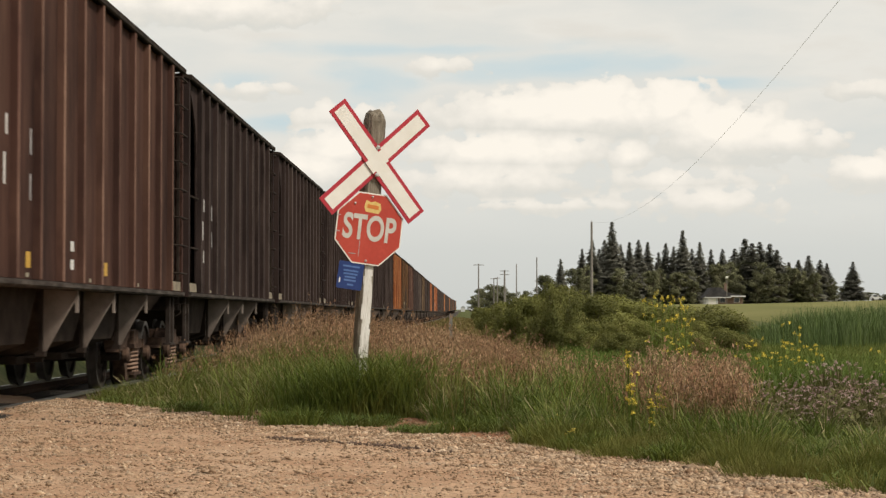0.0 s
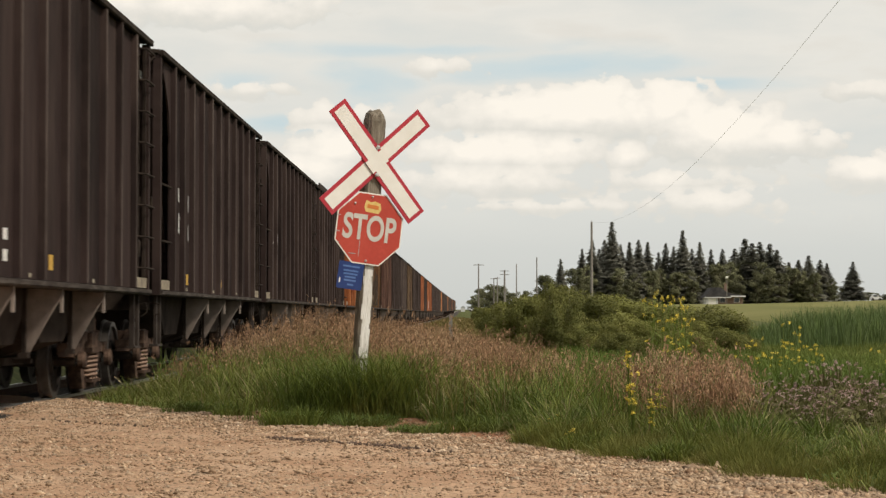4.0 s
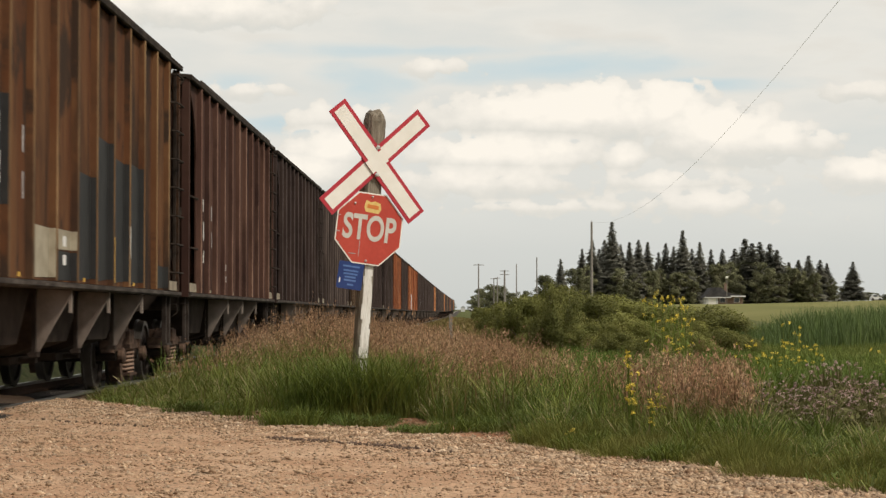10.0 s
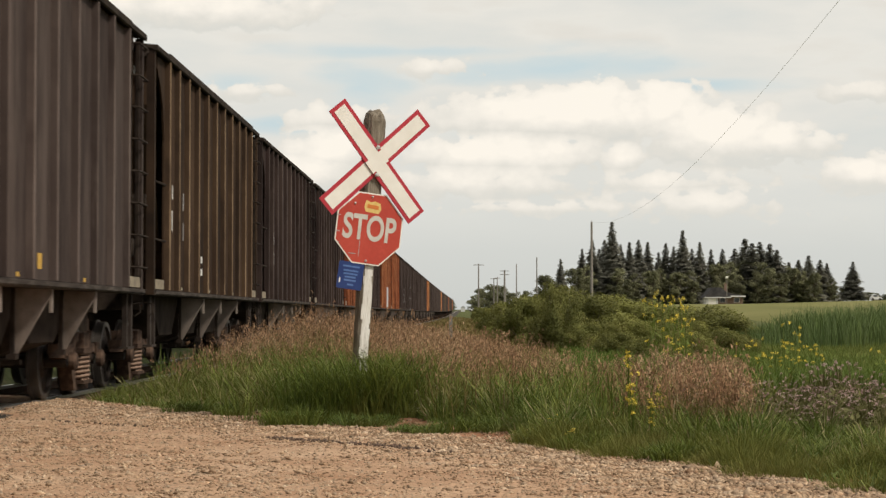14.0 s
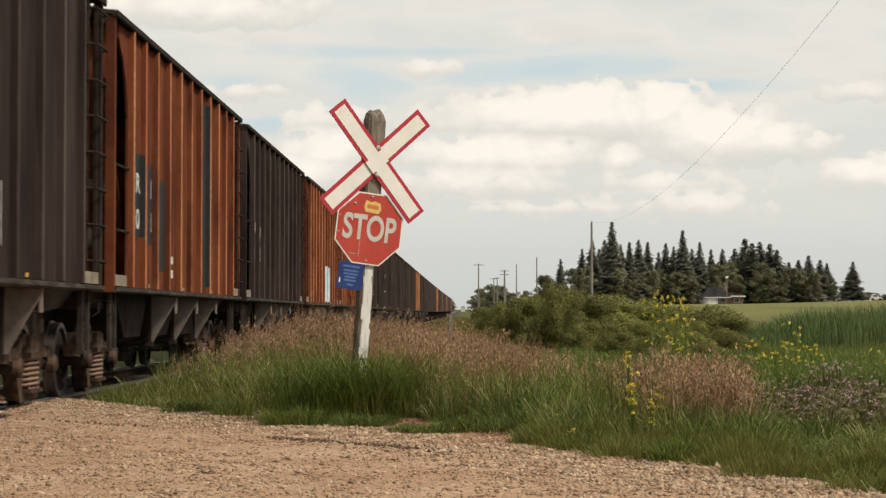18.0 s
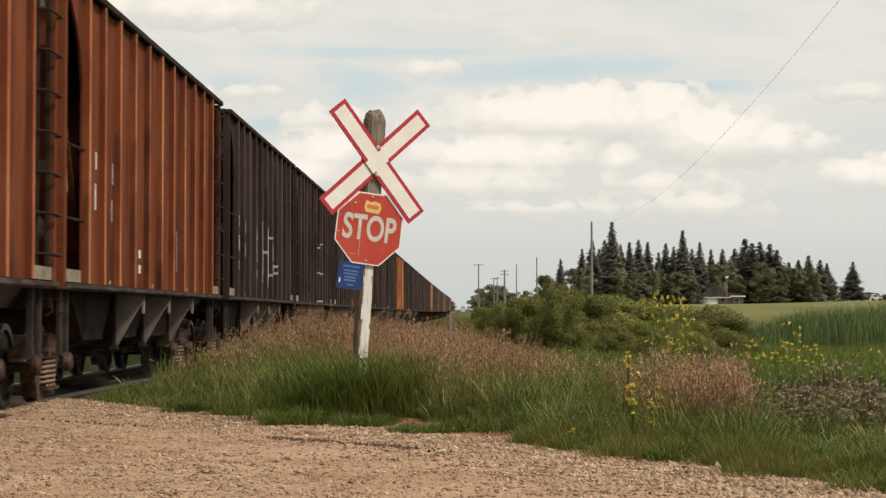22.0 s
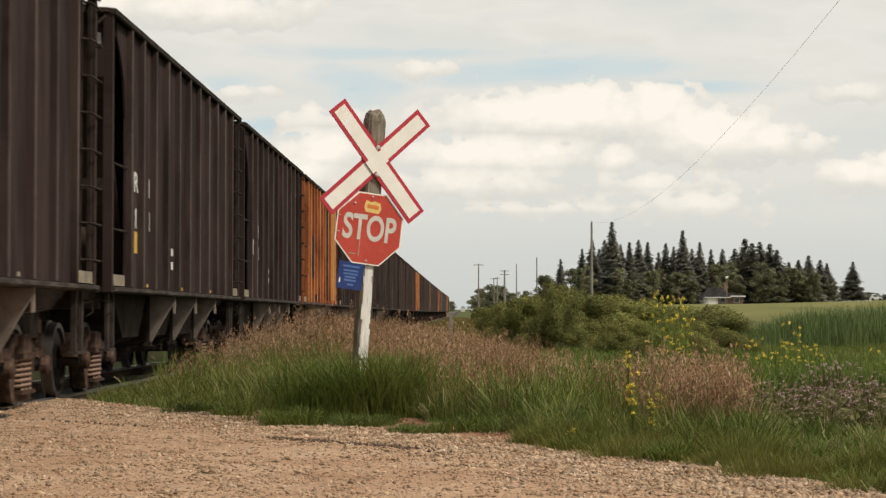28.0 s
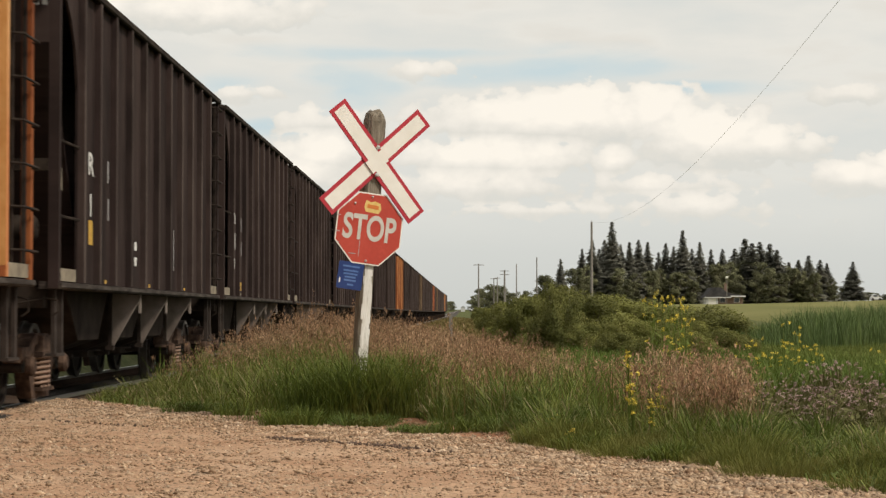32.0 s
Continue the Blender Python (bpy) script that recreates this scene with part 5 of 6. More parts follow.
def grass_patch(name, label, rng, x, y, h, w, bend, mat, size=1.6, sway=0.6, a=None):
    for ids in cells(x, y, size):
        if len(ids) < 30:
            continue
        o = (float(x[ids].mean()), float(y[ids].mean()), float(ground_z(x[ids].mean(), y[ids].mean())))
        ob = new(name, blade_mesh(name, rng, x[ids], y[ids], h[ids], w[ids], bend[ids], mat, o, a=None if a is None else a[ids]))
        ob.location = o
        tagged(ob, label, "grass", kind="stuff")
        if sway:
            SWAY.append((ob, sway, rng.uniform(0.7, 1.4), rng.uniform(0, 6.28)))


def patchy(x, y, scale, seed):
    return np.array([noise.noise(Vector((a * scale, b * scale, seed))) for a, b in zip(x, y)])


def verge_start(x):
    """How far behind the road's edge the grass begins."""
    return np.interp(x, [-3.8, -2.7, -2.2, -1.9, -1.0, -0.4, 0.0, 0.36, 0.58, 0.8, 1.2], [0.0, 0.15, 0.62, 0.85, 0.90, 1.02, 1.05, 0.80, 0.45, 0.15, 0.0])


def build_grass():
    rng = np.random.RandomState(21)
    # green verge behind the road's edge, in tussocks
    n = 1150
    cy = rng.uniform(11.0, 25.0, n)
    off = rng.uniform(0, 1, n) ** 0.85 * 3.2
    cx = edge_x(cy) + off
    p, q = patchy(cx, cy, 1.3, 0.0), patchy(cx, cy, 2.8, 4.0)
    keep = (cx > LEFT * cy - 0.3) & (cx < RIGHT * cy + 0.3) & (off > verge_start(cx) + 0.12 + 0.75 * q) & (off < np.interp(cx, [-2.2, -0.3, 1.5], [3.2, 2.0, 1.6]) + 0.8 * p) & (cx > -4.3) & ((cx < 0.6) | (off > 0.55 + 0.3 * p))
    cx, cy, off, p, q = cx[keep], cy[keep], off[keep], p[keep], q[keep]
    h = (0.20 + 0.17 * smooth01(0.2, 1.0, off)) * rng.uniform(0.65, 1.3, len(cx)) * (1 + 0.7 * q)
    h *= np.where(cy < 14.4, 0.75, 1.0) * np.where(cx < -2.4, 0.80, 1.0) * (1 + 0.45 * np.exp(-((cx + 1.0) / 0.8) ** 2))
    x, y, hh, bend, a, k = tussocks(rng, cx, cy, h, 120, rng.uniform(0.10, 0.26, len(cx)))
    kind = np.where(cx + 0.5 * p + rng.normal(0, 0.35, len(cx)) < -1.75, 2, np.where(rng.rand(len(cx)) + 0.5 * np.exp(-((cx + 1.05) / 0.45) ** 2) > 0.72, 0, 1))[k]
    kind = np.where(rng.rand(len(k)) < 0.05, 3, kind)
    w = 0.0052 * rng.uniform(0.5, 1.7, len(k))
    for code, name, label, mat in ((0, "dark_grass", "dark lush green roadside tussocks beside the gravel", M_GRASS4), (1, "verge_grass", "lush green roadside grass beside the gravel", M_GRASS), (2, "light_grass", "yellow-green roadside grass near the rails", M_GRASS2), (3, "dry_grass", "pale dry stalks among green roadside grass", M_STRAW)):
        s = np.where(kind == code)[0]
        grass_patch(name, label, rng, x[s], y[s], hh[s] * (1.15 if code == 3 else 1.0) * np.where(x[s] > 0.9, 0.85, 1.0), w[s], bend[s] * 0.9, mat, 4.0 if code == 3 else 1.7, 0.8, a[s])
    # soft mounds of fine grass on the road's edge
    n = 560
    cy = rng.uniform(11.0, 16.6, n)
    off = rng.uniform(-0.12, 1.15, n)
    cx = edge_x(cy) + off
    q = patchy(cx, cy, 1.9, 7.0)
    keep = (cx < RIGHT * cy + 0.3) & (off > -0.04 + 0.85 * q) & (cx > 0.55) & (patchy(cx, cy, 2.6, 15.0) > -0.12)
    cx, cy, q = cx[keep], cy[keep], q[keep]
    x, y, hh, bend, a, k = tussocks(rng, cx, cy, 0.21 * (1 + 0.9 * q) * rng.uniform(0.5, 1.25, len(cx)), 170, rng.uniform(0.13, 0.28, len(cx)))
    grass_patch("fine_grass", "soft fine olive-green grass on the road edge", rng, x, y, hh, np.full(len(x), 0.0036), bend * 0.62, M_GRASS5, 1.6, 0.6, a)
    # short growth between the tussocks
    n = 17000
    ys = rng.uniform(11.0, 24.5, n)
    of = rng.uniform(0.0, 1.0, n) * 2.6
    xs = edge_x(ys) + of
    q = patchy(xs, ys, 2.8, 4.0)
    keep = (xs > LEFT * ys - 0.3) & (xs < RIGHT * ys + 0.3) & (of > verge_start(xs) + 0.06 + 0.8 * q + rng.normal(0, 0.05, n)) & (xs > -4.3)
    xs, ys = xs[keep], ys[keep]
    grass_patch("low_grass", "low dark green growth at the road edge", rng, xs, ys, rng.uniform(0.05, 0.17, len(xs)), rng.uniform(0.008, 0.018, len(xs)), rng.uniform(0.3, 1.2, len(xs)), M_GRASS4, 8.0, 0)
    # rank grass round the foot of the sign
    m = 2600
    xt, yt = rng.normal(-1.04, 0.42, m), rng.uniform(18.98, 19.42, m)
    grass_patch("rank_grass", "tall dark green grass round the sign post", rng, xt, yt, rng.uniform(0.34, 0.86, m), rng.uniform(0.005, 0.009, m), rng.uniform(0.15, 1.0, m), M_GRASS, 9.0, 0.8)
    # single tufts on the gravel and soil
    for tx, ty, r, ht in ((-1.55, 18.5, 0.20, 0.22), (-1.40, 18.7, 0.14, 0.16), (-1.0, 18.55, 0.24, 0.14), (-0.80, 18.6, 0.16, 0.12), (-0.43, 17.35, 0.20, 0.10), (-0.34, 17.4, 0.14, 0.08), (0.02, 17.5, 0.22, 0.17), (0.24, 17.45, 0.22, 0.15), (0.62, 16.2, 0.22, 0.16), (-2.35, 20.2, 0.20, 0.16), (-2.9, 20.9, 0.18, 0.14), (-1.75, 19.2, 0.16, 0.12), (0.88, 15.2, 0.22, 0.16), (1.45, 13.9, 0.24, 0.17)):
        cx, cy = rng.normal(tx, r * 0.45, 7), rng.normal(ty, r * 0.45, 7)
        x, y, hh, bend, a, k = tussocks(rng, cx, cy, ht * rng.uniform(0.8, 1.3, 7), 80, np.full(7, r * 0.6))
        o = (tx, ty, float(ground_z(tx, ty)))
        z = np.maximum(road_z(x, y), ground_z(x, y)) - 0.005
        ob = new("grass_tuft", blade_mesh("grass_tuft", rng, x, y, hh, np.full(len(x), 0.006), bend, M_GRASS4 if ht < 0.155 else M_GRASS, o, z=z, a=a))
        ob.location = o
        tagged(ob, "low green grass tuft growing through road gravel", "grass tuft", kind="stuff")
    # reddish seeding grass behind it
    n = 30000
    y = 15.2 + 56 * rng.uniform(0, 1, n) ** 1.9
    xmax = np.interp(y, [15, 22, 30, 45, 80], [2.1, 2.9, 2.2, 1.6, 1.3])
    x = rng.uniform(-4.0, xmax)
    off = x - edge_x(y)
    p = patchy(x, y, 0.7, 5.0)
    keep = (off > np.interp(x, [-2.0, 0.0, 2.0], [1.25, 0.95, 1.0]) + 0.5 * p) & (x > LEFT * y) & (rng.rand(n) < (0.60 + 1.5 * p - 0.20 * smooth01(-0.3, 2.0, x)) * np.interp(826 + 3600 * x / y, [330, 560, 660], [0.42, 0.55, 0.9]))
    x, y = x[keep], y[keep]
    h = (0.46 + 0.34 * rng.rand(len(x)) + 0.16 * (rng.rand(len(x)) < 0.12) + 0.22 * p[keep]) * (1 - 0.28 * smooth01(-0.6, 1.8, x)) * np.interp(826 + 3600 * x / y, [250, 330, 420, 500, 560, 630, 680], [0.35, 0.58, 0.84, 1.12, 1.28, 1.15, 1.0])
    for ids in cells(x, y, 2.2):
        if len(ids) < 12:
            continue
        m = len(ids)
        o = (float(x[ids].mean()), float(y[ids].mean()), float(ground_z(x[ids].mean(), y[ids].mean())))
        a, b = rng.uniform(0, 6.28, m), rng.uniform(0.05, 0.35, m)
        hh = h[ids]
        tip = np.stack([x[ids] + np.cos(a) * b * hh, y[ids] + np.sin(a) * b * hh, ground_z(x[ids], y[ids]) + hh * 0.97], -1)
        k = 17
        along = rng.uniform(0, 1, (m, k))
        c = tip[:, None, :] + rng.normal(0, 0.020, (m, k, 3)) * (0.4 + along[..., None]) + np.stack([-np.cos(a)[:, None] * along * 0.06, -np.sin(a)[:, None] * along * 0.06, -along * 0.21], -1)
        ob = new("seeding_grass", flake_mesh("seeding_grass", rng, c.reshape(-1, 3), rng.uniform(0.004, 0.0085, m * k), M_REDHEAD, o, 2.2))
        ob.location = o
        tagged(ob, "tall reddish-brown grass in seed along the railway", "grass", kind="stuff")
        xs, ys = np.repeat(x[ids], 2), np.repeat(y[ids], 2)
        st = part("stalks", blade_mesh("stalks", rng, xs + rng.normal(0, 0.05, 2 * m), ys + rng.normal(0, 0.05, 2 * m), np.repeat(hh, 2) * rng.uniform(0.5, 1.0, 2 * m), np.full(2 * m, 0.006), rng.uniform(0.05, 0.4, 2 * m), M_REDSTEM, o), None, ob)
        SWAY.append((ob, 1.6, rng.uniform(0.9, 1.8), rng.uniform(0, 6.28)))
    n = 42000
    y = 16.5 + 50 * rng.uniform(0, 1, n) ** 1.7
    x = rng.uniform(-4.0, 2.6, n)
    p = patchy(x, y, 0.9, 13.0)
    keep = (rng.rand(n) < 0.22 + 2.2 * p) & (x - edge_x(y) > 1.2) & (x > LEFT * y)
    x, y = x[keep], y[keep]
    grass_patch("mixed_grass", "green blades growing among reddish seeding grass", rng, x, y, rng.uniform(0.3, 0.66, len(x)), 0.005 + 0.0002 * y, rng.uniform(0.1, 0.8, len(x)), M_GRASS, 5.0, 0.8)
    # green undergrowth in the ditch
    n = 52000
    y = 17.5 + 70 * rng.uniform(0, 1, n) ** 1.6
    x = rng.uniform(0.2, 1.0, n) * (RIGHT * y + 0.5)
    xm = np.interp(y, [16, 22, 30, 45, 80], [1.4, 2.0, 1.6, 1.2, 1.0])
    keep = (x > xm + 0.5 * (y < 24)) & (x - edge_x(y) > 1.6)
    x, y = x[keep], y[keep]
    p = patchy(x, y, 0.5, 9.0)
    h = (0.42 + 0.2 * rng.rand(len(x))) * (1 + 0.5 * p)
    grass_patch("ditch_grass", "bright green grass filling the ditch", rng, x, y, h, 0.008 + 0.0003 * y, rng.uniform(0.1, 0.6, len(x)), M_GRASS3, 6.0, 0.4)
    # low grass along the far side of the line
    n = 9000
    y = rng.uniform(22, 70, n)
    x = rng.uniform(-14.5, -9.2, n)
    grass_patch("lineside_grass", "low green grass on the railway's far side", rng, x, y, 0.2 + 0.15 * rng.rand(n), np.full(n, 0.02), rng.uniform(0.1, 0.6, n), M_GRASS, 50, 0)
    # distant verge
    n = 9000
    y = 60 + 300 * rng.uniform(0, 1, n) ** 1.8
    x = rng.uniform(-3.2, 5, n)
    grass_patch("far_verge_grass", "dull green and brown grass beside the distant track", rng, x, y, 0.35 + 0.25 * rng.rand(n), 0.02 + 0.0004 * y, rng.uniform(0.1, 0.6, n), M_REDSTEM, 500, 0)
    # reeds
    n = 16000
    y = rng.uniform(46, 67, n)
    x = rng.uniform(0.120, 0.228, n) * y
    p = patchy(x, y, 0.3, 6.0)
    grass_patch("meadow_grass", "smooth yellow-green grass below the reeds", rng, x, y, (0.45 + 0.016 * (y - 46) + 0.16 * p) * rng.uniform(0.75, 1.05, n), rng.uniform(0.012, 0.022, n), rng.uniform(0.1, 0.6, n), M_GRASS6, 7.0, 0.4)
    n = 10000
    y = rng.uniform(66, 84, n)
    x = rng.uniform(0.128, 0.225, n) * y
    p = patchy(x, y, 0.35, 2.0)
    keep = rng.rand(n) < 0.75 + 0.9 * p
    x, y, p = x[keep], y[keep], p[keep]
    h = 0.84 + 6.0 * (x / y - 0.165) - ground_z(x, y) + 0.42 * p + rng.uniform(-0.5, 0.30, len(x)) + 0.34 * smooth01(0.13, 0.20, x / y) - 0.5 * (1 - smooth01(0.128, 0.165, x / y)) - 0.026 * (84 - y)
    grass_patch("reeds", "dense blue-green cattail reeds in the wet ditch", rng, x, y, h, rng.uniform(0.018, 0.034, len(x)), rng.uniform(0.03, 0.35, len(x)), M_REED, 8.0, 0.3)


build_grass()


def leafy(rng, blobs, n, leaf):
    """Leaf quads on the shells of several lumps."""
    k = rng.randint(0, len(blobs), n)
    b = np.array(blobs)[k]
    d = rng.normal(0, 1, (n, 3))
    d /= np.linalg.norm(d, axis=1)[:, None]
    r = rng.uniform(0.35, 1.08, n) ** 0.6
    c = b[:, :3] + d * (b[:, 3] * r)[:, None] * np.array((1, 1, 0.85))
    d = d[c[:, 2] > 0.03] + rng.normal(0, 0.25, (int((c[:, 2] > 0.03).sum()), 3)) + np.array((0, 0, 0.25))
    d /= np.linalg.norm(d, axis=1)[:, None]
    c = c[c[:, 2] > 0.03]
    n = len(c)
    u = rng.normal(0, 1, (n, 3))
    u /= np.linalg.norm(u, axis=1)[:, None]
    w = np.cross(u, rng.normal(0, 1, (n, 3)))
    w /= np.linalg.norm(w, axis=1)[:, None]
    s = leaf * rng.uniform(0.6, 1.3, n)[:, None]
    v = np.stack([c - u * s, c + w * s * 0.4, c + u * s, c - w * s * 0.4], 1)
    return facing(v, d).reshape(-1, 3), np.arange(4 * n).reshape(-1, 4), np.repeat(d, 4, 0)


def build_bush(seed):
    rng = np.random.RandomState(seed)
    bush = new("willow_bush")
    blobs = []
    g = Geo()
    for k in range(13):
        a, r, h = rng.uniform(0, 6.28), rng.uniform(0.1, 1.0), rng.uniform(0.7, 1.75)
        top = (math.cos(a) * r, math.sin(a) * r, h * (1.15 - 0.4 * r))
        blobs.append((*top, rng.uniform(0.34, 0.6)))
        g.tube([(0.1 * math.cos(a), 0.1 * math.sin(a), -0.1), (top[0] * 0.5, top[1] * 0.5, top[2] * 0.55), top], 0.03, 0.008, n=5)
    for k in range(6):
        a = rng.uniform(0, 6.28)
        blobs.append((math.cos(a) * 0.9, math.sin(a) * 0.9, 0.35, 0.5))
    part("branchwork", g, M_BARK, bush)["kind"] = "stuff"
    v, f, d = leafy(rng, blobs, 17000, 0.042)
    part("crown", sheet("crown", v, f, M_LEAF, d), None, bush)
    return tagged(bush, "dense olive-green willow bush in the railway ditch", "bush", "willow bushes")


def build_spruce(seed):
    """Eighteen metres tall, in drooping whorls with gaps."""
    rng = np.random.RandomState(seed)
    tree = new("spruce")
    part("trunk", Geo().tube([(0, 0, -0.3), (0.05, 0, 6), (0, 0.04, 12), (0, 0, 17.8)], 0.22, 0.03, n=7), M_BARK, tree)
    v, f = [], []
    z = 1.2
    while z < 17.9:
        s = 1 - z / 18.2
        reach = 0.10 + 2.9 * s ** 0.95 * rng.uniform(0.8, 1.1)
        for k in range(14 if z < 14 else 8):
            a = rng.uniform(0, 6.28)
            r = reach * rng.uniform(0.45, 1.12)
            d, t = np.array((math.cos(a), math.sin(a), 0)), np.array((-math.sin(a), math.cos(a), 0))
            for q in range(7):
                u0 = rng.uniform(0.0, 0.85)
                c = d * r * u0 + np.array((0, 0, z - 0.38 * r * u0 * u0 + rng.normal(0, 0.08)))
                L = r * 0.32 * rng.uniform(0.6, 1.2) + 0.10
                wd = L * rng.uniform(0.5, 0.85)
                side = t * rng.normal(0, 0.4)
                droop = rng.uniform(0.15, 0.75)
                i = len(v)
                v += [c + np.array((0, 0, 0.12 * L)), c + d * L * 0.5 + t * wd + side * L - np.array((0, 0, droop * L)), c + d * L + side * L - np.array((0, 0, 0.35 * droop * L)), c + d * L * 0.5 - t * wd + side * L - np.array((0, 0, (droop + 0.2) * L))]
                f.append((i, i + 1, i + 2, i + 3))
        z += 0.30 + 0.08 * s
    v = np.array(v).reshape(-1, 4, 3)
    d = v.mean(1) * np.array((1, 1, 0))
    d = d / (np.linalg.norm(d, axis=1)[:, None] + 0.05) + np.array((0, 0, 0.45)) + rng.normal(0, 0.2, d.shape)
    d /= np.linalg.norm(d, axis=1)[:, None]
    part("crown", sheet("crown", facing(v, d).reshape(-1, 3), np.array(f), M_NEEDLE, np.repeat(d, 4, 0)), None, tree)
    return tagged(tree, "tall dark spruce in the farm shelter belt", "spruce tree", "shelter belt trees")


def build_broadleaf(seed):
    rng = np.random.RandomState(seed)
    tree = new("broadleaf_tree")
    g = Geo().tube([(0, 0, -0.3), (0.1, 0, 3), (0.2, 0.1, 6.5)], 0.2, 0.09, n=7)
    blobs = []
    for k in range(44):
        a, r, h = rng.uniform(0, 6.28), rng.uniform(0.3, 3.0), rng.uniform(0.9, 10.4)
        r *= 1 - 0.45 * abs(h - 5.5) / 5
        p = (math.cos(a) * r, math.sin(a) * r, h)
        blobs.append((*p, rng.uniform(0.55, 1.15)))
        g.tube([(0.1, 0, min(5.5, h * 0.5)), (p[0] * 0.5, p[1] * 0.5, h * 0.75), p], 0.06, 0.02, n=5)
    part("trunk", g, M_BARK, tree)
    v, f, d = leafy(rng, blobs, 9500, 0.18)
    part("crown", sheet("crown", v, f, M_LEAF2, d), None, tree)
    return tagged(tree, "dull green broadleaf tree among dark spruces", "tree", "shelter belt trees")


def put(ob, x, y, s=1.0, sz=None, turn=0.0, z=None):
    z = float(ground_z(x, y)) if z is None else z
    return copy_thing(ob, Matrix.Translation((x, y, z)) @ Euler((0, 0, turn)).to_matrix().to_4x4() @ Matrix.Diagonal((s, s, sz or s, 1)))


def build_woods():
    rng = random.Random(8)
    bushes = [build_bush(k) for k in (1, 2, 3)]
    spots = [(3.3, 84, 1.0), (4.6, 80, 1.25), (5.6, 82, 1.1), (3.9, 92, 1.3), (2.9, 96, 1.0), (5.0, 95, 1.2), (6.6, 84, 1.3), (7.6, 86, 1.25), (8.6, 84, 1.2), (9.6, 86, 1.15), (10.6, 84, 1.05), (11.4, 86, 0.9),
             (5.0, 70, 0.8), (6.2, 71, 0.75), (7.2, 72, 0.8), (8.2, 74, 0.7), (4.2, 74, 0.7), (9.2, 75, 0.6), (3.4, 76, 0.55), (2.6, 88, 0.6), (6.2, 62, 0.62), (7.0, 60, 0.55), (7.9, 61, 0.6), (5.4, 60, 0.5), (8.6, 63, 0.5), (4.6, 64, 0.55), (11.9, 90, 0.9), (9.0, 92, 1.25), (7.4, 95, 1.3), (6.0, 98, 1.15), (10.2, 94, 0.8)]
    for k in range(40):
        y = 104 + 9.5 * k
        spots.append((2.5 + 0.001 * y + rng.uniform(-0.5, 0.7), y, rng.uniform(0.75, 1.15) * (1 + 0.0004 * y)))
        if k < 34:
            spots.append((4.6 + 0.010 * y + rng.uniform(-0.7, 0.9), y + 3, rng.uniform(0.9, 1.4)))
    for k, (x, y, s) in enumerate(spots):
        b = bushes[k % 3]
        if k < 3:
            b.matrix_basis = Matrix.Translation((x, y, float(ground_z(x, y)))) @ Matrix.Diagonal((s * 1.1, s * 1.1, s, 1))
        else:
            c = put(b, x, y, 1.0, None, rng.uniform(0, 6.28))
            c.scale = (s * rng.uniform(1.0, 1.3), s * rng.uniform(1.0, 1.3), s)
            if 76 <= y < 100:       # the back row rises to one long crest and falls away on both sides
                crest = float(np.interp(x / y, [0.009, 0.020, 0.032, 0.043, 0.051, 0.062, 0.073, 0.084, 0.093, 0.104, 0.115, 0.130], [0.55, 1.0, 1.42, 1.75, 1.82, 1.68, 1.30, 1.05, 0.90, 0.86, 0.65, 0.30]))
                c.scale.x, c.scale.y = c.scale.x * 1.35, c.scale.y * 1.35
                c.scale.z = (0.45 + crest + 0.10 * rng.uniform(-1, 1) - float(ground_z(x, y))) / 2.0
    spruces = [build_spruce(k) for k in (11, 12, 13)]
    tops = [(992, 458, 450), (1030, 440, 455), (1048, 424, 450), (1083, 392, 445), (1070, 424, 455), (1098, 432, 450), (1114, 428, 448), (1130, 424, 450), (1146, 428, 452), (1165, 446, 455), (1178, 430, 448), (1192, 436, 452),
            (1208, 407, 446), (1224, 440, 452), (1238, 428, 450), (1258, 441, 452), (1278, 440, 450), (1300, 440, 460), (1318, 422, 455), (1330, 430, 450), (1344, 428, 455), (1362, 431, 452), (1374, 442, 450), (1412, 460, 455), (1430, 452, 450), (1450, 460, 452), (1462, 466, 455), (1508, 463, 470), (1060, 440, 460), (1395, 464, 462)]
    for k, (px, py, y) in enumerate(tops):
        x = (px - 826) / 3600 * y
        z = float(ground_z(x, y))
        h = 1 + (547 - py) / 3600 * y - z
        s = h / 18.0
        wide = 1.65 if px < 1300 else 2.6
        b = spruces[k % 3]
        c = b if k < 3 else put(b, x, y, 1.0, None, rng.uniform(0, 6.28))
        if k < 3:
            c.location = (x, y, z)
        c.scale = (min(2.3, s * wide), min(2.3, s * wide), s)
    trees = [build_broadleaf(k) for k in (31, 32)]
    spots = [(965, 482, 430), (980, 490, 425), (1015, 470, 440), (1035, 465, 442), (1095, 470, 440), (1120, 480, 436), (1150, 475, 436), (1168, 470, 440), (1200, 478, 438), (1225, 475, 440), (1270, 462, 440), (1290, 458, 446), (1235, 470, 455),
             (1302, 462, 452), (1325, 455, 450), (1345, 460, 445), (1362, 470, 440), (1385, 466, 452), (1400, 470, 448), (1420, 476, 446), (1440, 480, 444), (1340, 478, 440), (1380, 480, 440), (1310, 485, 440), (1490, 508, 475), (1470, 490, 450), (1110, 492, 430),
             (838, 522, 820), (850, 508, 810), (864, 500, 800), (878, 502, 805), (893, 508, 800), (904, 516, 790), (915, 514, 560), (930, 512, 540), (948, 505, 500), (872, 512, 760), (845, 520, 760),
             (1535, 516, 900), (1550, 518, 900), (1565, 520, 900), (1580, 517, 900), (797, 532, 1500), (803, 536, 1500), (791, 533, 1480), (785, 530, 1450), (778, 528, 1450)]
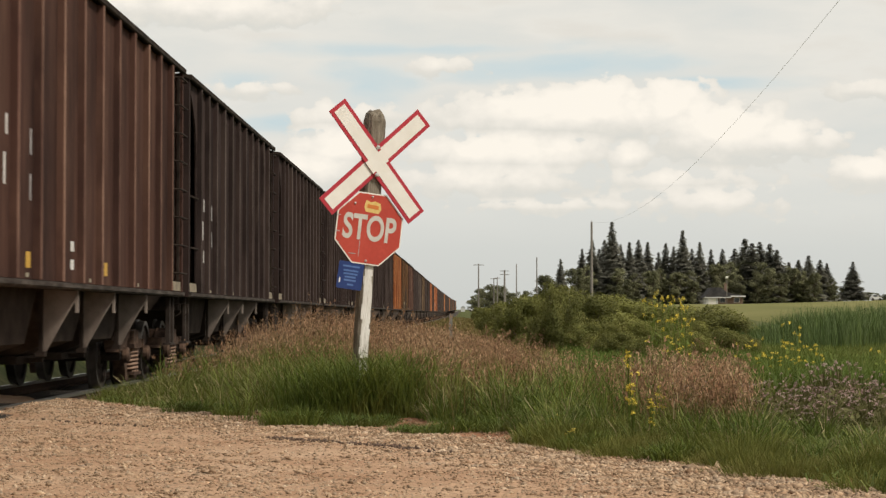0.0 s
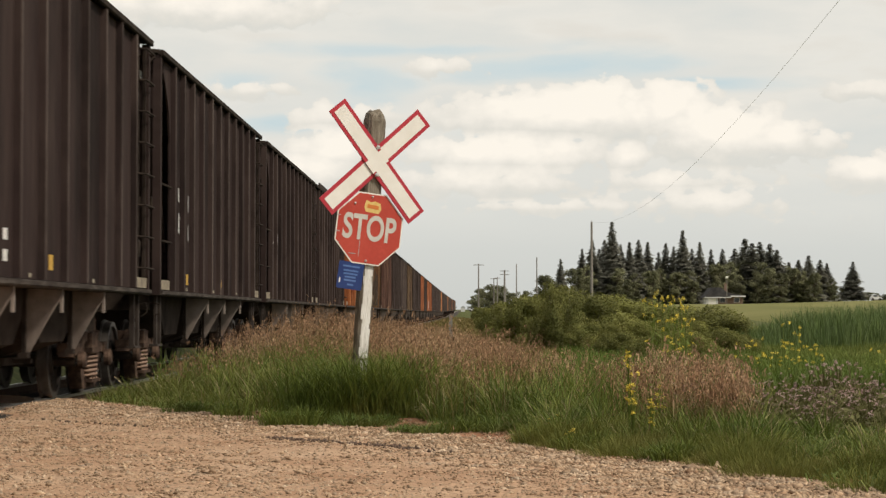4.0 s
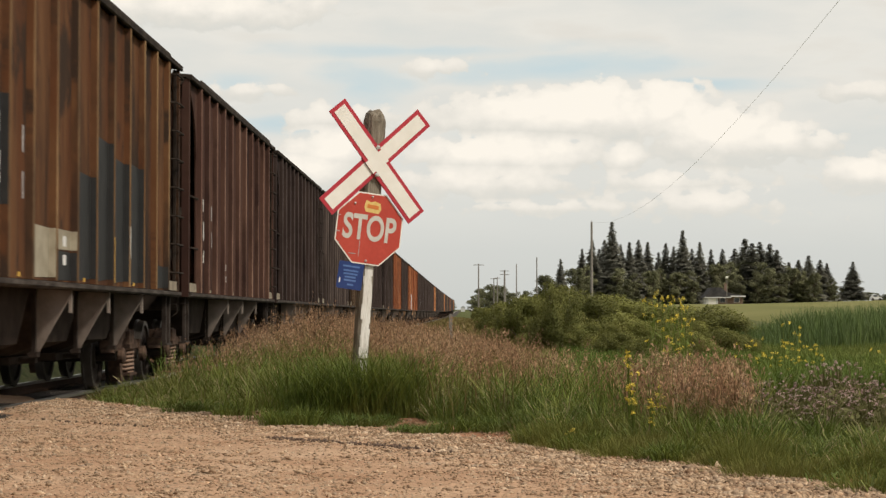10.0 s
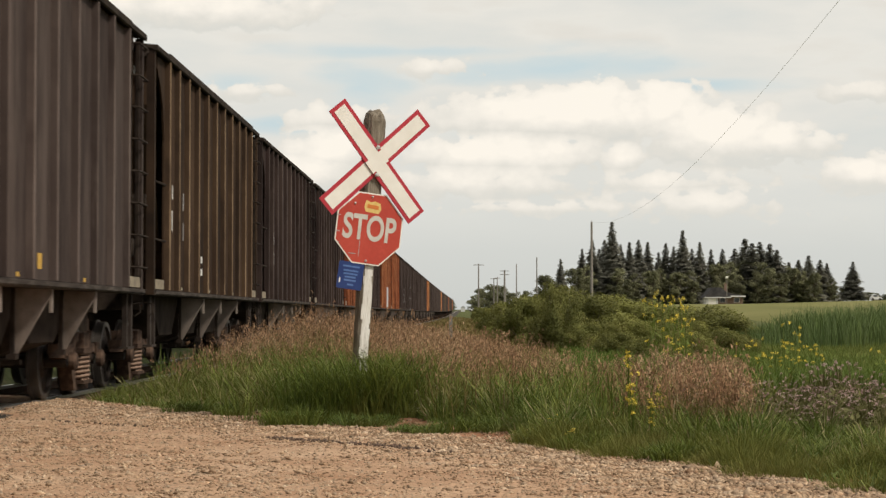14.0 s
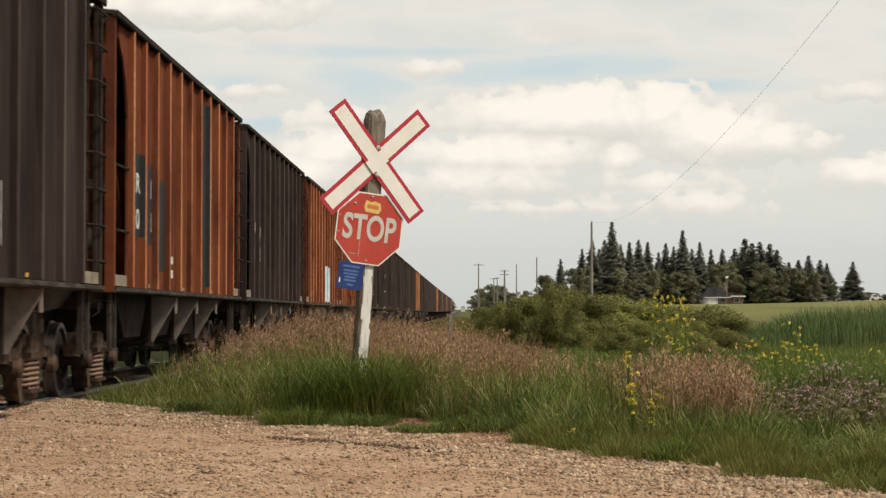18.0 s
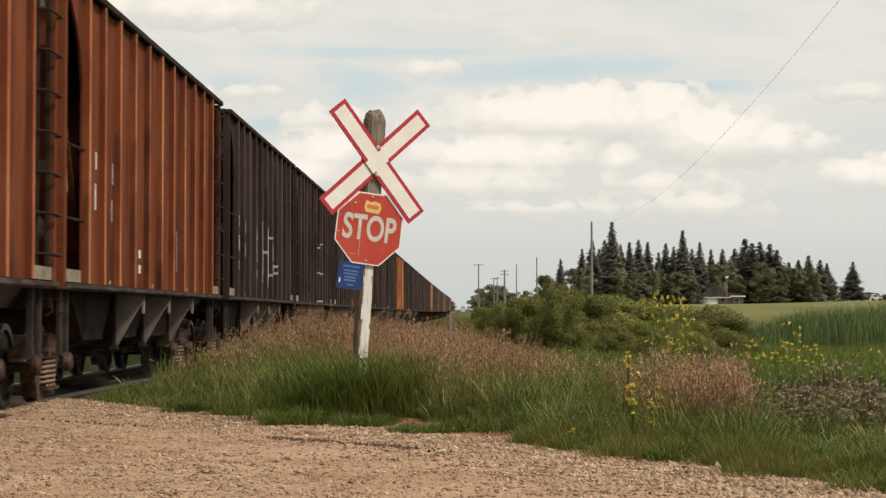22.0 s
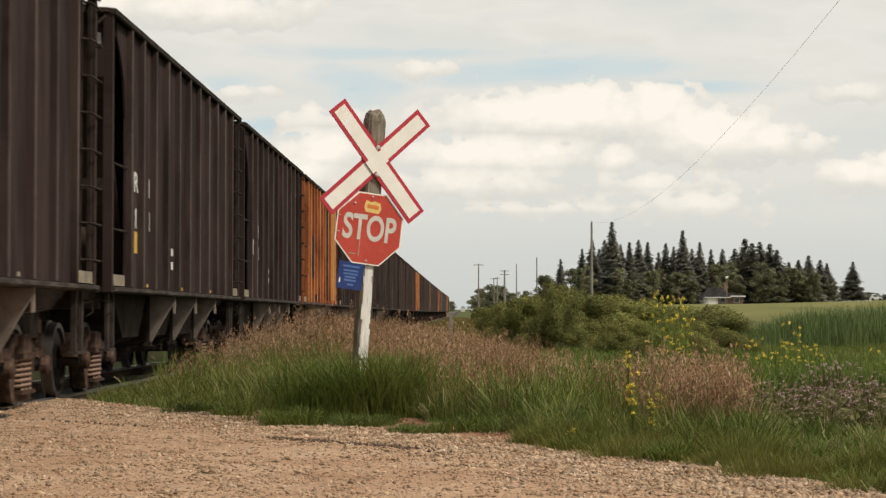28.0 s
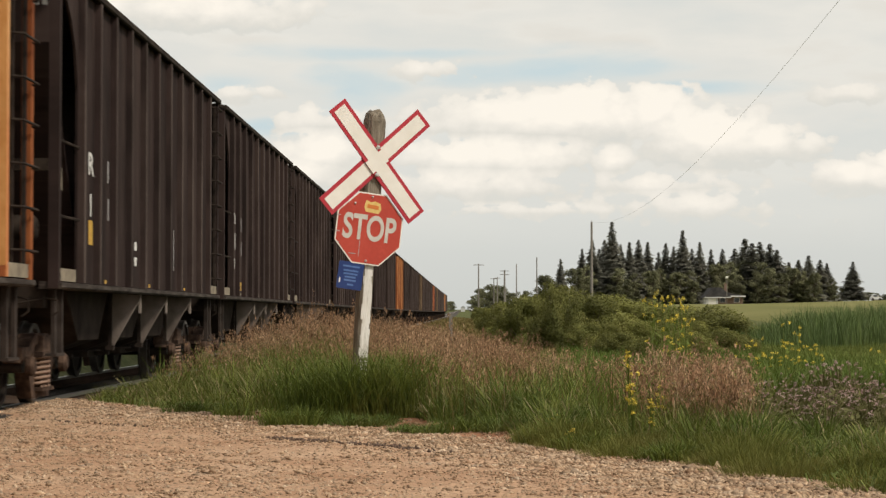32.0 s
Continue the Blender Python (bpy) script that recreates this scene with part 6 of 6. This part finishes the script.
    for k, (px, py, y) in enumerate(spots):
        x = (px - 826) / 3600 * y
        z = float(ground_z(x, y))
        s = (1 + (547 - py) / 3600 * y - z) / 11.6
        b = trees[k % 2]
        c = b if k < 2 else put(b, x, y, 1.0, None, rng.uniform(0, 6.28))
        if k < 2:
            c.location = (x, y, z)
        wide = max(s * 1.15, 0.55 if y < 600 else s * (2.6 if px > 1500 else 1.6))
        c.scale = (wide, wide, s)


build_woods()


# ---- flowers ----


def build_flower(seed, h, heads, mat, leaf_mat, name, label, cat, group, head=0.028, spread=0.16, low=0.55):
    rng = np.random.RandomState(seed)
    plant = new(name)
    g = Geo()
    tips = []
    for k in range(heads):
        a, r, z = rng.uniform(0, 6.28), spread * rng.uniform(0.2, 1.0), h * rng.uniform(low, 1.0)
        tip = (math.cos(a) * r, math.sin(a) * r, z)
        tips.append(tip)
        g.tube([(0, 0, -0.05), (tip[0] * 0.3, tip[1] * 0.3, z * 0.6), tip], 0.005, 0.003, n=4, caps=False)
    part("stem", g, leaf_mat, plant)["kind"] = "stuff"
    for t in tips:
        c = np.array(t)[None] + rng.normal(0, head * 0.5, (16, 3))
        part("blossom", flake_mesh("blossom", rng, c, np.full(16, head * 0.55), mat, (0, 0, 0), 0.8), None, plant)
    n = 30
    c = np.stack([rng.normal(0, spread * 0.5, n), rng.normal(0, spread * 0.5, n), rng.uniform(0.05, 0.8, n) * h], -1)
    part("leaves", flake_mesh("leaves", rng, c, np.full(n, min(0.03, spread * 0.12)), leaf_mat, (0, 0, 0), 0.9), None, plant)
    return tagged(plant, label, cat, group)


def build_flowers():
    rng = random.Random(17)
    yellow = [build_flower(41 + k, 1.0, 4, M_YELLOW, M_GRASS, "yellow_wildflower", "yellow wildflower on tall stems in ditch grass", "wildflower", "yellow wildflowers", 0.0165, 0.20, 0.78) for k in range(3)]
    # flowering tops, as direction, height over the horizon and distance
    tops = [(1152, 522, 24), (1162, 517, 24.5), (1172, 520, 25), (1184, 522, 24), (1196, 524, 24.5), (1206, 521, 25), (1214, 528, 24), (1180, 548, 23), (1196, 560, 22.5), (1210, 562, 23), (1176, 595, 22), (1184, 592, 22.5), (1212, 606, 21.5), (1206, 600, 22),
            (1318, 604, 22), (1334, 600, 22.5), (1342, 598, 23), (1338, 626, 21), (1352, 622, 21.5), (1368, 624, 21), (1386, 608, 22), (1405, 606, 22.5), (1420, 603, 23), (1432, 606, 22), (1450, 616, 22.5), (1398, 632, 21), (1390, 566, 26), (1404, 576, 25.5), (1562, 608, 22), (1566, 655, 19), (1520, 664, 18.5), (1428, 672, 18)]
    spots = [((px - 826) / 3600 * y, y, 1 + (547 - py) / 3600 * y - float(ground_z((px - 826) / 3600 * y, y))) for px, py, y in tops]
    for k, (x, y, h) in enumerate(spots):
        b = yellow[k % 3]
        z = float(ground_z(x, y))
        c = b if k < 3 else put(b, x, y, 1.0, None, rng.uniform(0, 6.28))
        c.location = (x, y, z)
        c.scale = (1, 1, h)
    spire = [build_flower(51 + k, 0.7, 12, M_YELLOW, M_GRASS, "yellow_spire", "slender plant with small yellow blossoms up its stem", "wildflower", "yellow spires", 0.016, 0.045, 0.35) for k in range(2)]
    for k, (px, y, h) in enumerate([(1113, 15.6, 0.76), (1120, 15.4, 0.58), (1153, 15.2, 0.40), (978, 16.6, 0.20), (1008, 15.6, 0.17), (1166, 15.9, 0.42)]):
        x = (px - 826) / 3600 * y
        c = spire[k] if k < 2 else put(spire[k % 2], x, y, 1.0, None, 2.1 * k)
        c.location = (x, y, float(ground_z(x, y)))
        c.scale = (0.9, 0.9, h / 0.7)
    thistle = [build_flower(61 + k, 0.5, 12, M_THISTLE, M_THLEAF, "thistle", "thistle gone to seed with mauve and whitish heads", "thistle", "thistles in the verge", 0.0105, 0.2) for k in range(3)]
    spots = []
    for k in range(66):
        y = rng.uniform(14.8, 18.4)
        spots.append(((rng.uniform(1335, 1575) - 826) / 3600 * y, y, rng.uniform(0.55, 0.9)))
    for k in range(34):
        y = rng.uniform(16.0, 19.0)
        spots.append(((rng.uniform(1170, 1345) - 826) / 3600 * y, y, rng.uniform(0.5, 0.8)))
    for k in range(7):
        y = rng.uniform(16.6, 17.4)
        spots.append(((rng.uniform(1440, 1515) - 826) / 3600 * y, y, rng.uniform(1.0, 1.15)))
    for k, (x, y, s) in enumerate(spots):
        b = thistle[k % 3]
        z = float(ground_z(x, y))
        c = b if k < 3 else put(b, x, y, 1.0, None, rng.uniform(0, 6.28))
        c.location = (x, y, z)
        c.scale = (1, 1, s)


build_flowers()


# ---- poles, wire, house ----


def build_pole(px, top, y, arms=0, r=0.12):
    x = (px - 826) / 3600 * y
    z = float(ground_z(x, y))
    h = 1 + (547 - top) / 3600 * y - z
    pole = new("utility_pole")
    pole.location = (x, y, z)
    part("pole", Geo().tube([(0, 0, -0.3), (0, 0, h * 0.5), (0, 0, h)], r * 1.25, r * 0.8, n=8), M_POLE, pole)
    for k in range(arms):
        zz = h - 0.3 - 0.9 * k
        arm = part("crossarm", Geo().box(-1.2, 1.2, -0.06, 0.06, zz - 0.07, zz + 0.07), M_POLE, pole)
        for q in (-1.05, -0.5, 0.5, 1.05):
            part("insulator", Geo().tube([(q, 0, zz + 0.07), (q, 0, zz + 0.22)], 0.045, 0.03, n=6), M_BOLT, arm)
    if not arms:
        part("top_insulator", Geo().tube([(0, 0, h), (0, 0, h + 0.16)], 0.05, 0.03, n=6), M_BOLT, pole)
    tagged(pole, "weathered wooden utility pole" + (" with crossarms" if arms else ""), "utility pole", "utility poles")
    return pole


for spec in ((1047, 393, 210, 0, 0.13), (950, 456, 330, 0, 0.11), (914, 468, 400, 0, 0.12), (847, 467, 460, 1, 0.16), (893, 478, 520, 2, 0.24), (880, 491, 700, 1, 0.2), (874, 492, 720, 1, 0.2)):
    build_pole(*spec)

wire = new("overhead_wire", Geo().tube([(10.8 + 0.01 * y, y, 8.1 + 0.00039 * (y - 140) ** 2) for y in np.linspace(50, 210, 40)], 0.0065, n=8).mesh("overhead_wire", M_WIRE))
tagged(wire, "thin dark overhead wire sagging from the wooden pole", "wire")

marker = new("marker_post")
marker.location = (-0.47, 60.0, float(ground_z(-0.47, 60.0)))
part("stake", Geo().box(-0.05, 0.05, -0.04, 0.04, -0.2, 1.22).box(-0.04, 0.04, -0.03, 0.03, 1.22, 1.25), M_POLE, marker)
tagged(marker, "grey wooden marker post in the lineside grass", "post")


def build_house():
    y0 = 424.0
    x0 = (1280 - 826) / 3600 * y0
    house = new("farmhouse")
    house.location = (x0, y0, float(ground_z(x0, y0)) - 0.45)
    part("wall", Geo().box(-3.6, -1.2, 0, 7, 0, 2.5), M_SIDING, house, "white siding")
    part("wall", Geo().box(-1.2, 4.0, 0.6, 7, 0, 2.4), M_BROWNWALL, house, "brown brick front")
    part("roof", Geo().prism([(-4.1, 1.9), (1.6, 1.9), (1.2, 2.5), (-0.6, 4.0), (-2.4, 4.0)], -0.5, 7.5, "y"), M_ROOF, house, "dark shingled roof")
    part("roof", Geo().prism([(0.8, 2.3), (4.5, 2.15), (4.5, 2.32), (0.8, 2.9)], -0.4, 7.4, "y"), M_ROOF, house)
    part("fascia", Geo().box(1.3, 4.5, -0.46, -0.41, 2.05, 2.32), M_SIDING, house)
    part("fascia", Geo().box(-4.1, 1.5, -0.56, -0.51, 1.85, 2.02), M_SIDING, house)
    part("chimney", Geo().box(0.5, 1.1, 3, 3.6, 3.0, 4.9), M_BROWNWALL, house)
    part("door", Geo().box(-3.2, -1.6, -0.05, 0.0, 0, 1.75), M_WHITE, house, "white garage door")
    for x in (-0.8, 2.2):
        w = part("window", Geo().box(x, x + 1.2, 0.55, 0.6, 0.9, 1.9), M_SIDING, house)
        part("pane", Geo().box(x + 0.08, x + 1.12, 0.53, 0.55, 0.98, 1.82), M_GLASS, w)
    tagged(house, "low farmhouse with dark roof before the spruces", "house")
    dish = new("yard_light")
    dish.location = (x0 + 0.4, y0 - 2, float(ground_z(x0, y0)))
    part("pole", Geo().tube([(0, 0, 0), (0, 0, 5.4)], 0.06, n=6), M_POLE, dish)
    part("lamp_head", Geo().lathe([(-0.3, 0.02), (-0.25, 0.25), (0.25, 0.25), (0.3, 0.02)], 10, (0, 0, 5.6)), M_WHITE, dish)
    tagged(dish, "white-headed yard light beside the farmhouse", "yard light")


build_house()


def build_far_things():
    shed = new("distant_shed")
    shed.location = ((819 - 826) / 3600 * 1050, 1050, float(track_z(1050)) - 0.2)
    part("wall", Geo().box(-1.0, 1.2, 0, 3, 0, 2.2), M_SIDING, shed)
    part("roof", Geo().prism([(-1.3, 2.2), (1.5, 2.2), (0.1, 3.1)], -0.3, 3.3, "y"), M_SIGNBACK, shed)
    tagged(shed, "small pale shed at the far end of the line", "shed")
    for px, y in ((836, 690), (1549, 428)):
        x = (px - 826) / 3600 * y
        truck = new("parked_pickup")
        truck.location = (x, y, float(ground_z(x, y)) + (0.9 if px < 1000 else 0.0))
        body = Geo().prism([(-1.1, 0.3), (1.1, 0.3), (1.1, 0.75), (0.5, 0.85), (0.2, 1.3), (-0.7, 1.3), (-0.9, 0.85), (-1.1, 0.8)], 0, 1.7, "y")
        part("body", body, M_SIDING, truck)
        part("windscreen", Geo().box(-0.6, 0.2, -0.02, 0.0, 0.88, 1.24), M_GLASS, truck)
        for q in (-0.75, 0.75):
            part("wheel", Geo().lathe([(-0.09, 0.05), (-0.09, 0.3), (0.09, 0.3), (0.09, 0.05)], 14), M_WHEEL, truck, m=Matrix.Translation((q, 0.0, 0.3)) @ Euler((0, 0, radians(90))).to_matrix().to_4x4())
        tagged(truck, "distant white pickup parked by the line" if px < 1000 else "distant white pickup on the crop field's edge", "pickup truck")


build_far_things()


def build_insect():
    bug = new("flying_insect")
    part("body", Geo().tube([(-0.012, 0, 0), (-0.006, 0, 0), (0.004, 0, 0.001), (0.012, 0, 0)], 0.003, 0.0035, n=6), M_BIRD, bug)
    for s in (-1, 1):
        part("wing", Geo().prism([(-0.004, 0.0), (0.006, 0.0), (0.004, s * 0.014), (-0.006, s * 0.016)], 0.0032, 0.0037, "z"), M_BIRD, bug)
    return tagged(bug, "small dark insect flying past in the air", "insect")


INSECTS = [build_insect(), build_insect()]
build_gravel(ROAD)


# ---- what moves ----


def motions():
    for j, c in CARS.items():
        walk(c, [(t, car_pose(j, t)) for t in np.arange(0, 32.5, 1.0)])
    step = 0.05
    turn = math.degrees(SPEED * CAR_PITCH * step / WHEEL_R)
    for j, c in CARS.items():
        # the wheels turn from a hundred metres off until the car has passed behind the camera
        a = max(0, int((j + 2.1 - 7.0) / SPEED / step))
        b = min(640, int((j + 2.1 + 1.0) / SPEED / step))
        if a >= 630:
            continue
        for tr in c.children:
            if tr.name.split(".")[0] != "truck":
                continue
            for w in tr.children:
                if w.name.split(".")[0] == "wheelset":
                    p = w.location.copy()
                    walk(w, [(k * step, pose(p.x, p.y, p.z, (turn * (min(max(k, a), b) - a)) % 360)) for k in [0] * (a > 0) + list(range(a, b + 1)) + [640] * (b < 640)])
    for ob, amount, speed, phase in SWAY:
        p = ob.location.copy()
        walk(ob, [(t, pose(p.x, p.y, p.z, amount * 0.5 * math.sin(speed * 1.3 * t + phase), amount * math.sin(speed * t + phase))) for t in np.arange(0, 32.1, 0.8)])
    # two insects cross the view: up from the roadside and away again
    def air(px, py, d):
        return ((px - 826) / 3600 * d, d, 1 + (547 - py) / 3600 * d)
    for bug, d, rows in ((INSECTS[0], 6.0, [(8.8, 2245, 550), (9.0, 1445, 310), (9.1, 1045, 190), (9.3, 245, -50), (9.4, -155, -170)]),
                         (INSECTS[1], 3.0, [(18.8, -360, 248), (18.9, 275, 297), (19.0, 910, 346), (19.1, 1545, 395), (19.3, 2815, 493)])):
        path = [(t, pose(*air(x, y, d))) for t, x, y in rows]
        walk(bug, [(0.0, path[0][1])] + path + [(32.0, path[-1][1])])
    # the clouds drift
    walk(SKY, [(0.0, Matrix.Translation(EYE)), (32.0, Matrix.Translation(EYE) @ pose(0, 0, 0, -0.11, 0, 0.46))])


motions()
